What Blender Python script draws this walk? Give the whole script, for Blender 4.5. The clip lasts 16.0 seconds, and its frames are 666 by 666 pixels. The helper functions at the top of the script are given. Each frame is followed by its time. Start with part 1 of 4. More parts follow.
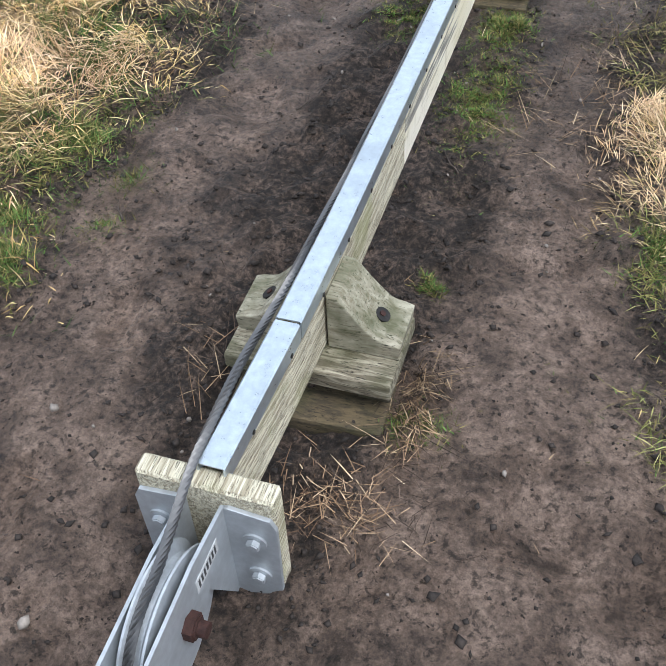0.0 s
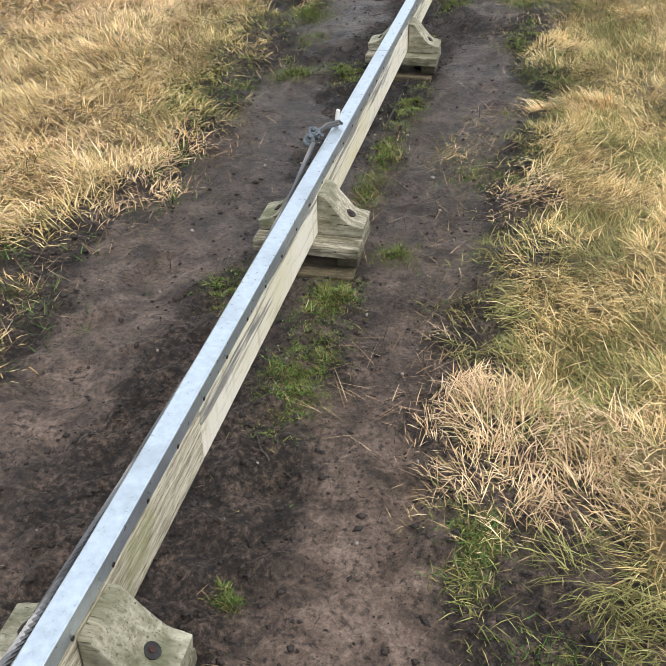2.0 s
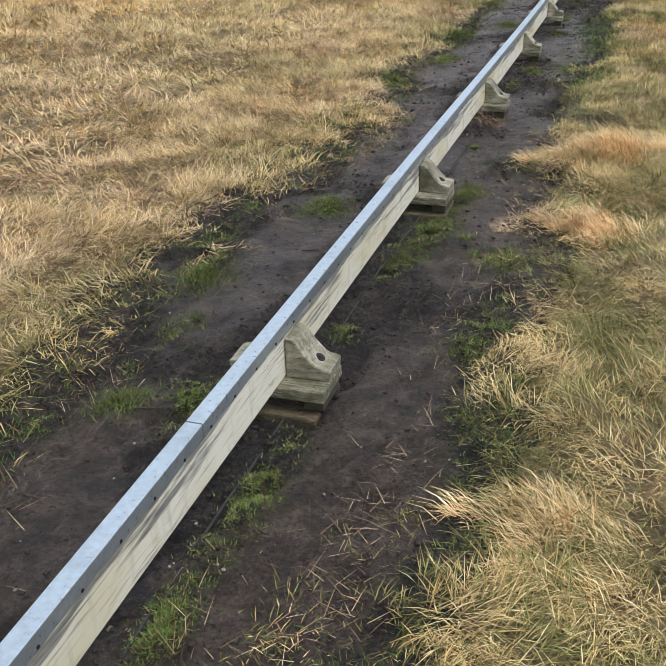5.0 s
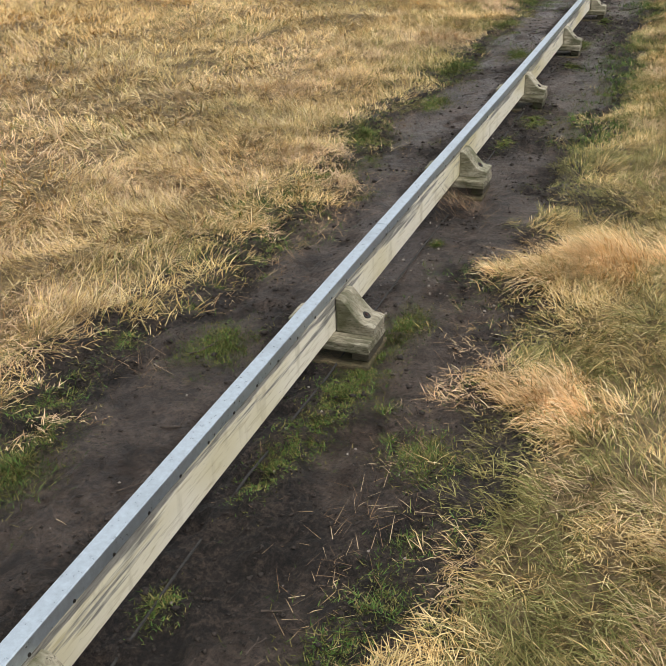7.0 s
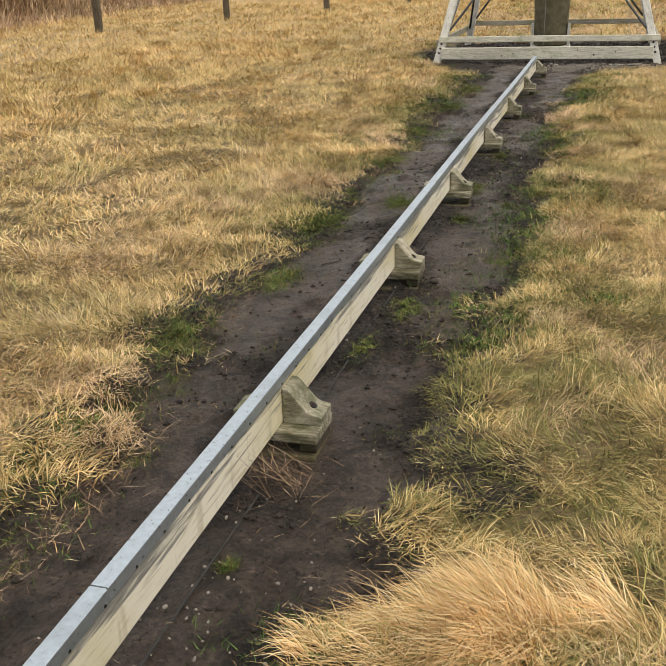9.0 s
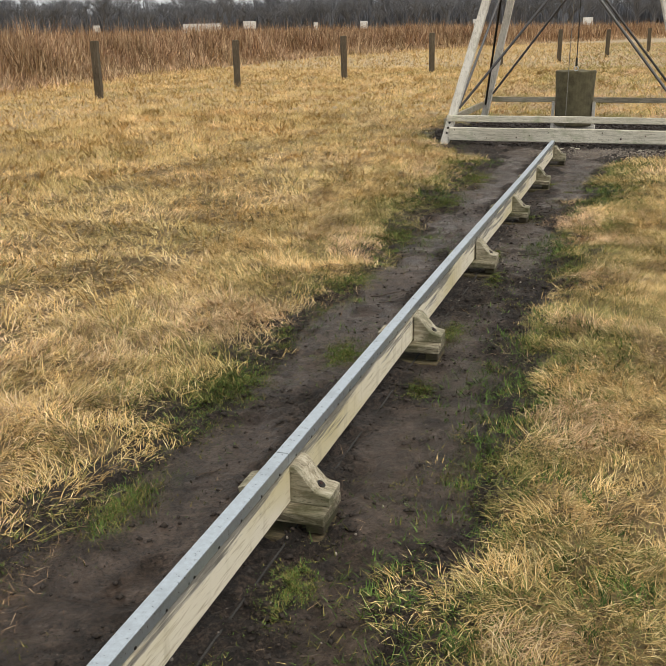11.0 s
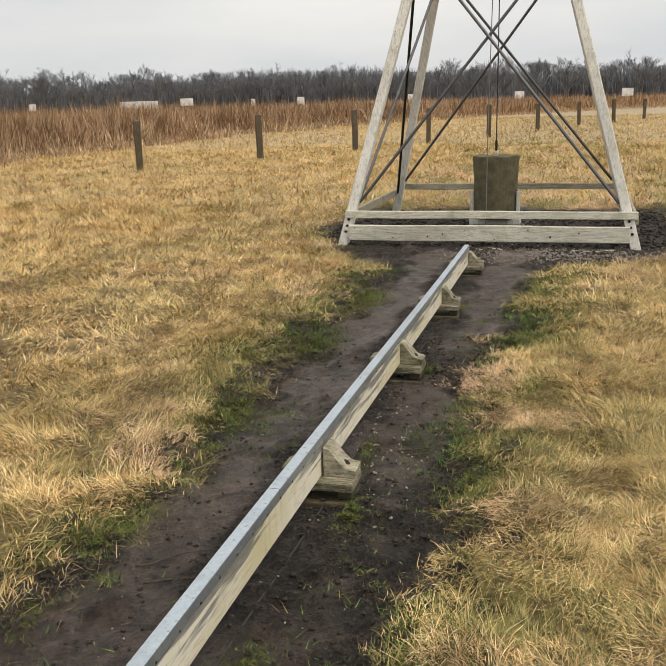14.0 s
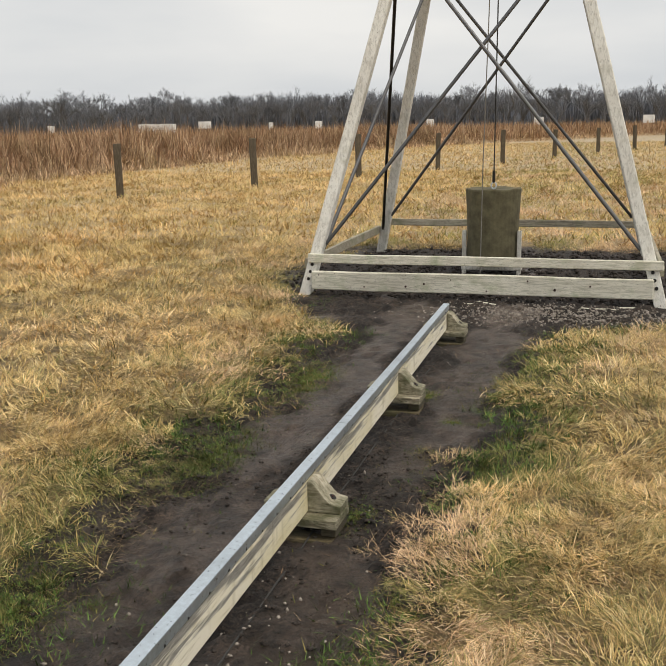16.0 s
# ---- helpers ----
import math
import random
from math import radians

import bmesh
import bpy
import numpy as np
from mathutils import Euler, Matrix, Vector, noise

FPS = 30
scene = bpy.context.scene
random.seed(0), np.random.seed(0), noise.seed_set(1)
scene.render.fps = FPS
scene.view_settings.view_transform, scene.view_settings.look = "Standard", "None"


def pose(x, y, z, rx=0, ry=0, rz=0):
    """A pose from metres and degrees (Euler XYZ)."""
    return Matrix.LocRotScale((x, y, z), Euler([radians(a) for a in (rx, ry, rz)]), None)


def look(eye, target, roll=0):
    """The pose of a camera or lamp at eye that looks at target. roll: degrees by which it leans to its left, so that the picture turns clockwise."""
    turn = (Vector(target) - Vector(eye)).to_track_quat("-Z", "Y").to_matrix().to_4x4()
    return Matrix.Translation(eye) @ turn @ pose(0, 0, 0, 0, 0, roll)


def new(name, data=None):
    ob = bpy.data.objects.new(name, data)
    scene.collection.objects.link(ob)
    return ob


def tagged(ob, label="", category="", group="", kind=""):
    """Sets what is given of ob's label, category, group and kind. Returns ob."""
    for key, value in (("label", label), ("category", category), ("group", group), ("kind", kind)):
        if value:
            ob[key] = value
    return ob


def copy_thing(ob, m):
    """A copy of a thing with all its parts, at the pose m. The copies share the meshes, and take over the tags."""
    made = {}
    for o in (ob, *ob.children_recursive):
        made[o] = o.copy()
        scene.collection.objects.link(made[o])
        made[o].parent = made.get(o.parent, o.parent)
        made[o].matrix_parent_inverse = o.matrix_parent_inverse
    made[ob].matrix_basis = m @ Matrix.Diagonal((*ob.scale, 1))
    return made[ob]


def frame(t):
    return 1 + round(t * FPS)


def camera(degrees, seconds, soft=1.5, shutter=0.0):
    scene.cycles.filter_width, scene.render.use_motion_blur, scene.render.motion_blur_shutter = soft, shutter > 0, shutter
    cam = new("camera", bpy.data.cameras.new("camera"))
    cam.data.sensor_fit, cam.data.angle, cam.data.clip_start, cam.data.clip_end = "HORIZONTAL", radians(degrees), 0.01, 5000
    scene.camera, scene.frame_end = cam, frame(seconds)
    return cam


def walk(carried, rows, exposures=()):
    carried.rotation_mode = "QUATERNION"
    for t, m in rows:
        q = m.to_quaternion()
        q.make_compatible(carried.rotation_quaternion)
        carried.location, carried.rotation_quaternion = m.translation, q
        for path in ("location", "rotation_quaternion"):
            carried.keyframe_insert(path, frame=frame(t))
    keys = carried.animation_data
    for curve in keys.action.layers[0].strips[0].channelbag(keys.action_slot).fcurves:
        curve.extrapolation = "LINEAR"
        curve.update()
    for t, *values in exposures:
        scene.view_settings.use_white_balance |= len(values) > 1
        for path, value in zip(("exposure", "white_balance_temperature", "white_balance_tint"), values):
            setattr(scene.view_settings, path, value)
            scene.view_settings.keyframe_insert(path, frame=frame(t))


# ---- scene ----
cam = camera(39.1, 16.0, 0.85)
PATH = [
    (0, (0.445, -1.133, 1.407), (-0.011, 0.154, -0.054), -2.8),
    (0.5, (0.436, -1.13, 1.412), (0.027, 0.216, -0.01), -1.8),
    (1, (0.427, -1.117, 1.42), (0.049, 0.31, 0.07), -1.5),
    (1.5, (0.47, -1.053, 1.419), (0.138, 0.496, 0.197), -0.6),
    (2, (0.645, -0.831, 1.43), (0.276, 0.786, 0.311), -0.6),
    (2.5, (0.744, -0.625, 1.475), (0.362, 1.119, 0.575), 0.7),
    (3, (0.819, -0.336, 1.472), (0.503, 1.44, 0.608), 1.7),
    (3.5, (0.869, -0.04, 1.472), (0.451, 1.652, 0.491), -0.2),
    (4, (0.92, 0.368, 1.475), (0.308, 1.995, 0.486), -2.4),
    (4.5, (0.951, 0.791, 1.443), (0.371, 2.483, 0.548), -1.6),
    (4.7, (0.96, 0.942, 1.463), (0.392, 2.632, 0.554), -1.8),
    (6.8, (1.149, 2.422, 1.631), (0.52, 4.097, 0.738), -2.2),
    (7, (1.124, 2.576, 1.623), (0.469, 4.224, 0.698), -2.3),
    (7.5, (1.083, 3.049, 1.595), (0.522, 4.798, 0.804), -2.4),
    (8, (1.141, 3.481, 1.557), (0.588, 5.221, 0.741), -4.5),
    (8.5, (1.134, 3.936, 1.57), (0.523, 5.643, 0.726), -2.8),
    (9, (1.066, 4.418, 1.582), (0.531, 6.198, 0.842), -2.0),
    (9.2, (1.071, 4.603, 1.578), (0.531, 6.375, 0.823), -2.4),
    (11.3, (1.079, 6.565, 1.602), (0.468, 8.386, 1.043), -0.7),
    (11.5, (1.081, 6.665, 1.608), (0.479, 8.498, 1.084), -1.3),
    (12, (1.028, 7.17, 1.61), (0.484, 9.016, 1.066), -2.4),
    (12.5, (1.041, 7.649, 1.617), (0.477, 9.526, 1.218), -2.4),
    (13, (1.03, 8.045, 1.63), (0.541, 9.937, 1.207), -1.2),
    (13.5, (1.01, 8.512, 1.631), (0.563, 10.391, 1.111), -1.6),
    (14, (1.081, 8.973, 1.653), (0.579, 10.849, 1.174), -1.5),
    (14.5, (1.086, 9.491, 1.619), (0.635, 11.4, 1.228), -0.5),
    (15, (1.132, 10.019, 1.619), (0.665, 11.927, 1.24), -1.0),
    (15.5, (1.145, 10.55, 1.607), (0.558, 12.408, 1.156), -0.8),
    (16, (1.144, 11.06, 1.611), (0.603, 12.936, 1.181), -1.0),
]
walk(cam, [(t, look(eye, target, roll)) for t, eye, target, roll in PATH],
     [(0.0, 1.03, 6000, 10), (1.5, 1.06, 6150, 10), (2.5, 0.86, 6650, 10), (4.0, 0.64, 6050, 10), (7.0, 0.56, 6850, 10), (9.0, 0.50, 7400, 10), (12.5, 0.43, 7450, 10), (14.5, 0.47, 7400, 10), (15.5, 0.42, 7350, 10), (16.0, 0.42, 7350, 10)])

# ---- world, sun, exposure ----
world = bpy.data.worlds.new("overcast_sky")
scene.world = world
world.use_nodes = True
wn, wl = world.node_tree.nodes, world.node_tree.links
wn.clear()
w_out = wn.new("ShaderNodeOutputWorld")
w_bg = wn.new("ShaderNodeBackground")
w_sky = wn.new("ShaderNodeTexSky")
w_sky.sky_type = "NISHITA"
w_sky.sun_disc = False
w_sky.sun_elevation = radians(48)
w_sky.sun_rotation = radians(109)
w_sky.dust_density = 6.0
w_pale = wn.new("ShaderNodeHueSaturation")
w_pale.inputs["Saturation"].default_value = 0.25
w_pale.inputs["Value"].default_value = 0.55
w_co = wn.new("ShaderNodeTexCoord")
w_map = wn.new("ShaderNodeMapping")
w_map.inputs["Scale"].default_value = (1.2, 1.2, 5.0)
w_noise = wn.new("ShaderNodeTexNoise")
w_noise.inputs["Scale"].default_value = 1.6
w_noise.inputs["Detail"].default_value = 5.0
w_ramp = wn.new("ShaderNodeValToRGB")
w_ramp.color_ramp.elements[0].position, w_ramp.color_ramp.elements[0].color = 0.3, (5.2, 5.85, 6.8, 1)
w_ramp.color_ramp.elements[1].position, w_ramp.color_ramp.elements[1].color = 0.7, (7.4, 7.85, 8.5, 1)
w_mix = wn.new("ShaderNodeMix")
w_mix.data_type = "RGBA"
w_mix.inputs[0].default_value = 0.85
wl.new(w_co.outputs["Generated"], w_map.inputs["Vector"])
wl.new(w_map.outputs["Vector"], w_noise.inputs["Vector"])
wl.new(w_noise.outputs["Fac"], w_ramp.inputs["Fac"])
wl.new(w_sky.outputs["Color"], w_pale.inputs["Color"])
wl.new(w_pale.outputs["Color"], w_mix.inputs["A"])
wl.new(w_ramp.outputs["Color"], w_mix.inputs["B"])
wl.new(w_mix.outputs["Result"], w_bg.inputs["Color"])
w_bg.inputs["Strength"].default_value = 0.093
wl.new(w_bg.outputs["Background"], w_out.inputs["Surface"])

sun = new("sun", bpy.data.lights.new("sun", "SUN"))
sun.data.energy = 1.3
sun.data.angle = radians(28)
sun.data.color = (1.0, 0.97, 0.92)
sun.matrix_world = look((0, 0, 20), (-4.6, 1.6, 10.0))

# ---- numbers shared by several things ----
TIE_Y = (0.151, 1.814, 3.665, 5.515, 7.358, 9.188, 10.985, 12.811, 14.652, 16.448, 18.27)
RAIL_TOP, RAIL_END = 0.24, 18.26
GROUND = -0.035


def vnoise(x, y, seed=0.0):
    """Smooth value noise, 0 to 1, on arrays."""
    x, y = np.asarray(x, dtype=float), np.asarray(y, dtype=float)
    ix, iy = np.floor(x), np.floor(y)
    fx, fy = x - ix, y - iy
    fx, fy = fx * fx * (3 - 2 * fx), fy * fy * (3 - 2 * fy)

    def lattice(a, b):
        h = np.sin(a * 127.1 + b * 311.7 + seed * 74.7) * 43758.5453
        return h - np.floor(h)
    low = lattice(ix, iy) * (1 - fx) + lattice(ix + 1, iy) * fx
    high = lattice(ix, iy + 1) * (1 - fx) + lattice(ix + 1, iy + 1) * fx
    return low * (1 - fy) + high * fy


def fbm(x, y, seed=0.0, octaves=3):
    total, size, weight = 0, 0.5, 0
    for i in range(octaves):
        k = 2 ** i
        total, weight, size = total + size * vnoise(x * k, y * k, seed + i * 3.1), weight + size, size * 0.5
    return total / weight


def smooth(a, b, v):
    s = np.clip((v - a) / (b - a), 0, 1)
    return s * s * (3 - 2 * s)


LEFT_Y = (-3, -0.4, 0.16, 1.2, 2.4, 2.9, 4.84, 5.3, 6.1, 7.5, 8.3, 10.5, 12, 13.9, 15, 16.1, 18.2, 19.0, 21.5, 23.0)
LEFT_X = (-1.6, -1.3, -0.74, -0.9, -0.58, -0.72, -0.78, -0.85, -0.62, -0.62, -0.8, -0.78, -0.82, -0.76, -0.93, -0.8, -0.9, -1.5, -2.2, -1.9)
RIGHT_Y = (-3, -0.4, 0.25, 0.7, 1.25, 1.7, 2.4, 3.5, 5.0, 5.7, 6.3, 6.9, 8.8, 10.9, 12.2, 14.2, 15.8, 17.6, 18.5, 19.2, 20.5, 23.0)
RIGHT_X = (1.3, 1.05, 0.80, 0.66, 0.54, 0.49, 0.48, 0.62, 0.5, 0.58, 0.45, 0.52, 0.57, 0.59, 0.62, 0.54, 0.6, 0.65, 1.0, 1.9, 2.5, 2.2)


def margin(x, y):
    """Metres inside the worn path, with a ragged border; negative on the meadow."""
    wob = (fbm(x * 3.4, y * 3.4, 5.0, 4) - 0.5) * 0.8
    left, right = np.interp(y, LEFT_Y, LEFT_X), np.interp(y, RIGHT_Y, RIGHT_X)
    return np.minimum(x - left, right - x) + wob * 0.75


def bare(x, y):
    """How bare and trodden the earth is: 1 on the worn path, 0 on the meadow."""
    along = smooth(23.9, 23.2, y + (fbm(x * 3.4, y * 3.4, 5.0, 4) - 0.5) * 0.8)
    return smooth(-0.16, 0.08, margin(x, y)) * along


def crumbly(x, y):
    """How loose the bare earth is: 1 where it is broken and dark, 0 where feet have pressed it smooth."""
    lane = np.exp(-((x - 0.38) / 0.17) ** 2) + 1.2 * np.exp(-((x + 0.46) / 0.22) ** 2) + (x > 0.38) * (y < 0.2) * 1.0
    return smooth(0.34, 0.62, fbm(x * 2.3, y * 1.6, 9.0, 3) - 0.02 + 0.16 * np.exp(-((x + 0.14) / 0.14) ** 2) - 0.25 * lane + 0.05 + 0.08 * smooth(8.0, 13.0, y) + 0.22 * np.exp(-((margin(x, y) - 0.02) / 0.11) ** 2) + 0.3 * smooth(19.6, 20.2, y))


def ground_height(x, y):
    b = bare(x, y)
    c = crumbly(x, y)
    rough = (fbm(x * 17, y * 17, 2.0, 3) - 0.5) * (0.009 + 0.055 * c) + (fbm(x * 5, y * 5, 4.0, 2) - 0.5) * 0.026
    clod = smooth(0.58, 0.78, vnoise(x * 22, y * 22, 7.0)) * (0.004 + 0.012 * c)
    print_mark = -smooth(0.60, 0.74, fbm(x * 6.5, y * 4.5, 17.0, 2)) * 0.017
    path = GROUND + rough + clod + print_mark
    lawn = -0.005 + (fbm(x * 2.6, y * 2.6, 3.0, 3) - 0.5) * 0.07
    pit = np.exp(-(((x + 0.02) / 0.2) ** 2 + ((y + 0.62) / 0.26) ** 2)) * 0.09
    near = np.exp(-np.maximum(np.hypot(x, (y - 15) * 0.6) - 60, 0) / 60)
    for ty in TIE_Y:
        pit = pit + 0.010 * smooth(0.26, 0.15, np.abs(x)) * smooth(0.22, 0.13, np.abs(y - ty + 0.12))
    return (path * b + lawn * (1 - b)) * near - pit


# ---- mesh helpers ----
def part(name, bm, material, parent=None, label="", smooth_faces=False):
    """Links a bmesh as one mesh object, under a parent where one is given."""
    me = bpy.data.meshes.new(name)
    bm.normal_update()
    bm.to_mesh(me)
    bm.free()
    me.materials.append(material)
    if smooth_faces:
        for p in me.polygons:
            p.use_smooth = True
    ob = new(name, me)
    if parent is not None:
        ob.parent = parent
    return tagged(ob, label)


def empty(name, m=None):
    ob = new(name)
    if m is not None:
        ob.matrix_world = m
    return ob


def box(lo, hi, bevel=0.004, bm=None, segments=1):
    bm = bm or bmesh.new()
    made = bmesh.ops.create_cube(bm, size=1.0)["verts"]
    lo, hi = Vector(lo), Vector(hi)
    for v in made:
        v.co = Vector([lo[i] + (v.co[i] + 0.5) * (hi[i] - lo[i]) for i in range(3)])
    if bevel:
        edges = list({e for v in made for e in v.link_edges})
        bmesh.ops.bevel(bm, geom=edges, offset=bevel, segments=segments, affect="EDGES", profile=0.6)
    return bm


def beam(a, b, w, h, bevel=0.006, cuts=0, warp=0.0, up=(0, 0, 1)):
    """A timber from a to b, w wide and h high, slightly uneven along its length."""
    a, b = Vector(a), Vector(b)
    length = (b - a).length
    bm = box((-w / 2, 0, -h / 2), (w / 2, length, h / 2), bevel)
    if cuts:
        for i in range(1, cuts):
            y = length * i / cuts
            bmesh.ops.bisect_plane(bm, geom=bm.verts[:] + bm.edges[:] + bm.faces[:], plane_co=(0, y, 0), plane_no=(0, 1, 0))
        for v in bm.verts:
            n = noise.noise_vector(Vector((v.co.x * 3, v.co.y * 1.3, v.co.z * 3 + a.x)))
            v.co += n * warp
    d = (b - a).normalized()
    x = d.cross(Vector(up)).normalized()
    z = x.cross(d)
    m = Matrix((x, d, z)).transposed().to_4x4()
    bm.transform(Matrix.Translation(a) @ m)
    return bm


def tube(points, r, sides=8, bm=None, taper=None):
    """A round rod, rope or branch along points."""
    bm = bm or bmesh.new()
    pts = [Vector(p) for p in points]
    rings = []
    side = None
    for i, p in enumerate(pts):
        d = (pts[min(i + 1, len(pts) - 1)] - pts[max(i - 1, 0)]).normalized()
        if side is None:
            side = d.orthogonal().normalized()
        side = (side - d * side.dot(d)).normalized()
        up = d.cross(side)
        rr = r if taper is None else r * (1 + (taper - 1) * i / (len(pts) - 1))
        rings.append([bm.verts.new(p + (side * math.cos(2 * math.pi * k / sides) + up * math.sin(2 * math.pi * k / sides)) * rr) for k in range(sides)])
    for a, b in zip(rings, rings[1:]):
        for k in range(sides):
            bm.faces.new((a[k], a[(k + 1) % sides], b[(k + 1) % sides], b[k]))
    bm.faces.new(rings[0][::-1])
    bm.faces.new(rings[-1])
    return bm


def extrude_profile(profile, y0, y1, bevel=0.0, bm=None):
    """A closed outline in x and z, drawn out along y."""
    bm = bm or bmesh.new()
    a = [bm.verts.new((x, y0, z)) for x, z in profile]
    b = [bm.verts.new((x, y1, z)) for x, z in profile]
    n = len(profile)
    faces = [bm.faces.new(a), bm.faces.new(b[::-1])]
    for i in range(n):
        faces.append(bm.faces.new((a[i], b[i], b[(i + 1) % n], a[(i + 1) % n])))
    bmesh.ops.recalc_face_normals(bm, faces=bm.faces[:])
    if bevel:
        rim = [e for f in faces[:2] for e in f.edges]
        bmesh.ops.bevel(bm, geom=rim, offset=bevel, segments=2, affect="EDGES", profile=0.6)
    return bm


def cylinder(centre, axis, r, length, sides=16, bevel=0.0, bm=None, r2=None):
    bm = bm or bmesh.new()
    made = bmesh.ops.create_cone(bm, cap_ends=True, segments=sides, radius1=r, radius2=r if r2 is None else r2, depth=length)["verts"]
    if bevel:
        rim = list({e for v in made for e in v.link_edges if len(e.link_faces) == 2 and any(len(f.verts) > 4 for f in e.link_faces)})
        made = list({v for f in bmesh.ops.bevel(bm, geom=rim, offset=bevel, segments=2, affect="EDGES")["faces"] for v in f.verts} | {v for v in made if v.is_valid})
    m = Matrix.Translation(centre) @ Vector(axis).to_track_quat("Z", "Y").to_matrix().to_4x4()
    bmesh.ops.transform(bm, matrix=m, verts=made)
    return bm


def tri_mesh(name, verts, tris, material, tone=None, crumb=None, damp=None):
    """A large mesh from arrays: verts (n, 3), tris (m, 3), and a tone for each vertex."""
    me = bpy.data.meshes.new(name)
    nv, nt = len(verts), len(tris)
    me.vertices.add(nv)
    me.vertices.foreach_set("co", np.ascontiguousarray(verts, dtype=np.float32).ravel())
    me.loops.add(nt * 3)
    me.loops.foreach_set("vertex_index", np.ascontiguousarray(tris, dtype=np.int32).ravel())
    me.polygons.add(nt)
    me.polygons.foreach_set("loop_start", np.arange(0, nt * 3, 3, dtype=np.int32))
    if tone is not None:
        at = me.attributes.new("tone", "FLOAT", "POINT")
        at.data.foreach_set("value", np.ascontiguousarray(tone, dtype=np.float32))
    if crumb is not None:
        at = me.attributes.new("crumb", "FLOAT", "POINT")
        at.data.foreach_set("value", np.ascontiguousarray(crumb, dtype=np.float32))
    if damp is not None:
        at = me.attributes.new("damp", "FLOAT", "POINT")
        at.data.foreach_set("value", np.ascontiguousarray(damp, dtype=np.float32))
    me.update(calc_edges=True)
    me.materials.append(material)
    return new(name, me)


def blades(x, y, z, length, width, yaw, lean, droop, tone, rng, simple=False, spindle=False):
    """Arrays for grass blades: a bent strip each, one triangle each where simple, or a bent spindle."""
    n = len(x)
    base = np.stack([x, y, z], 1)
    d = np.stack([np.cos(yaw), np.sin(yaw)], 1)
    twist = yaw + np.pi / 2 + rng.normal(0, 0.5, n)
    s = np.stack([np.cos(twist), np.sin(twist), np.zeros(n)], 1) * (width / 2)[:, None]

    def step(l, a):
        return np.concatenate([d * (l * np.sin(a))[:, None], (l * np.cos(a))[:, None]], 1)
    if simple:
        tip = base + step(length, lean)
        v = np.stack([base - s, base + s, tip], 1).reshape(-1, 3)
        t = np.arange(n * 3).reshape(-1, 3)
        return v, t, np.repeat(tone, 3)
    if spindle:
        mid = base + step(length * 0.45, lean)
        tip = mid + step(length * 0.55, np.minimum(lean + droop, 1.72))
        v = np.stack([base, mid - s, mid + s, tip], 1).reshape(-1, 3)
        k = np.arange(n)[:, None] * 4
        t = np.concatenate([k + np.array([[0, 2, 1]]), k + np.array([[1, 2, 3]])], 0)
        return v, t, np.repeat(tone, 4)
    mid = base + step(length * 0.5, lean)
    tip = mid + step(length * 0.5, np.minimum(lean + droop, 1.75))
    v = np.stack([base - s, base + s, mid - s * 0.8, mid + s * 0.8, tip], 1).reshape(-1, 3)
    k = np.arange(n)[:, None] * 5
    t = np.concatenate([k + np.array([[0, 1, 3]]), k + np.array([[0, 3, 2]]), k + np.array([[2, 3, 4]])], 0)
    return v, t, np.repeat(tone, 5)


# ---- materials ----
def material(name, rough=0.8, metal=0.0):
    m = bpy.data.materials.new(name)
    m.use_nodes = True
    b = m.node_tree.nodes["Principled BSDF"]
    b.inputs["Roughness"].default_value = rough
    b.inputs["Metallic"].default_value = metal
    return m, m.node_tree.nodes, m.node_tree.links, b


def coords(nodes, links, scale=(1, 1, 1), vary=False, kind="Object"):
    """Object coordinates, stretched; where vary, each copy takes another stretch of the pattern."""
    co = nodes.new("ShaderNodeTexCoord")
    mp = nodes.new("ShaderNodeMapping")
    mp.inputs["Scale"].default_value = scale
    source = co.outputs[kind]
    if vary:
        info = nodes.new("ShaderNodeObjectInfo")
        mul = nodes.new("ShaderNodeMath")
        mul.operation = "MULTIPLY"
        mul.inputs[1].default_value = 37.0
        links.new(info.outputs["Random"], mul.inputs[0])
        add = nodes.new("ShaderNodeVectorMath")
        links.new(source, add.inputs[0])
        links.new(mul.outputs[0], add.inputs[1])
        source = add.outputs[0]
    links.new(source, mp.inputs["Vector"])
    return mp.outputs["Vector"]


def grain(nodes, links, vec, scale, detail=4.0, rough=0.6, distort=0.0):
    n = nodes.new("ShaderNodeTexNoise")
    n.inputs["Scale"].default_value = scale
    n.inputs["Detail"].default_value = detail
    n.inputs["Roughness"].default_value = rough
    n.inputs["Distortion"].default_value = distort
    links.new(vec, n.inputs["Vector"])
    return n.outputs["Fac"]


def ramp(nodes, links, fac, *stops):
    r = nodes.new("ShaderNodeValToRGB")
    e = r.color_ramp.elements
    while len(e) < len(stops):
        e.new(0.5)
    for i, (p, c) in enumerate(stops):
        e[i].position = p
        e[i].color = (*c, 1) if isinstance(c, tuple) else (c, c, c, 1)
    links.new(fac, r.inputs["Fac"])
    return r.outputs["Color"]


def mixed(nodes, links, fac, a, b, blend="MIX"):
    m = nodes.new("ShaderNodeMix")
    m.data_type = "RGBA"
    m.blend_type = blend
    for socket, value in ((m.inputs[0], fac), (m.inputs["A"], a), (m.inputs["B"], b)):
        if isinstance(value, bpy.types.NodeSocket):
            links.new(value, socket)
        elif isinstance(value, tuple):
            socket.default_value = (*value, 1)
        else:
            socket.default_value = value
    return m.outputs["Result"]


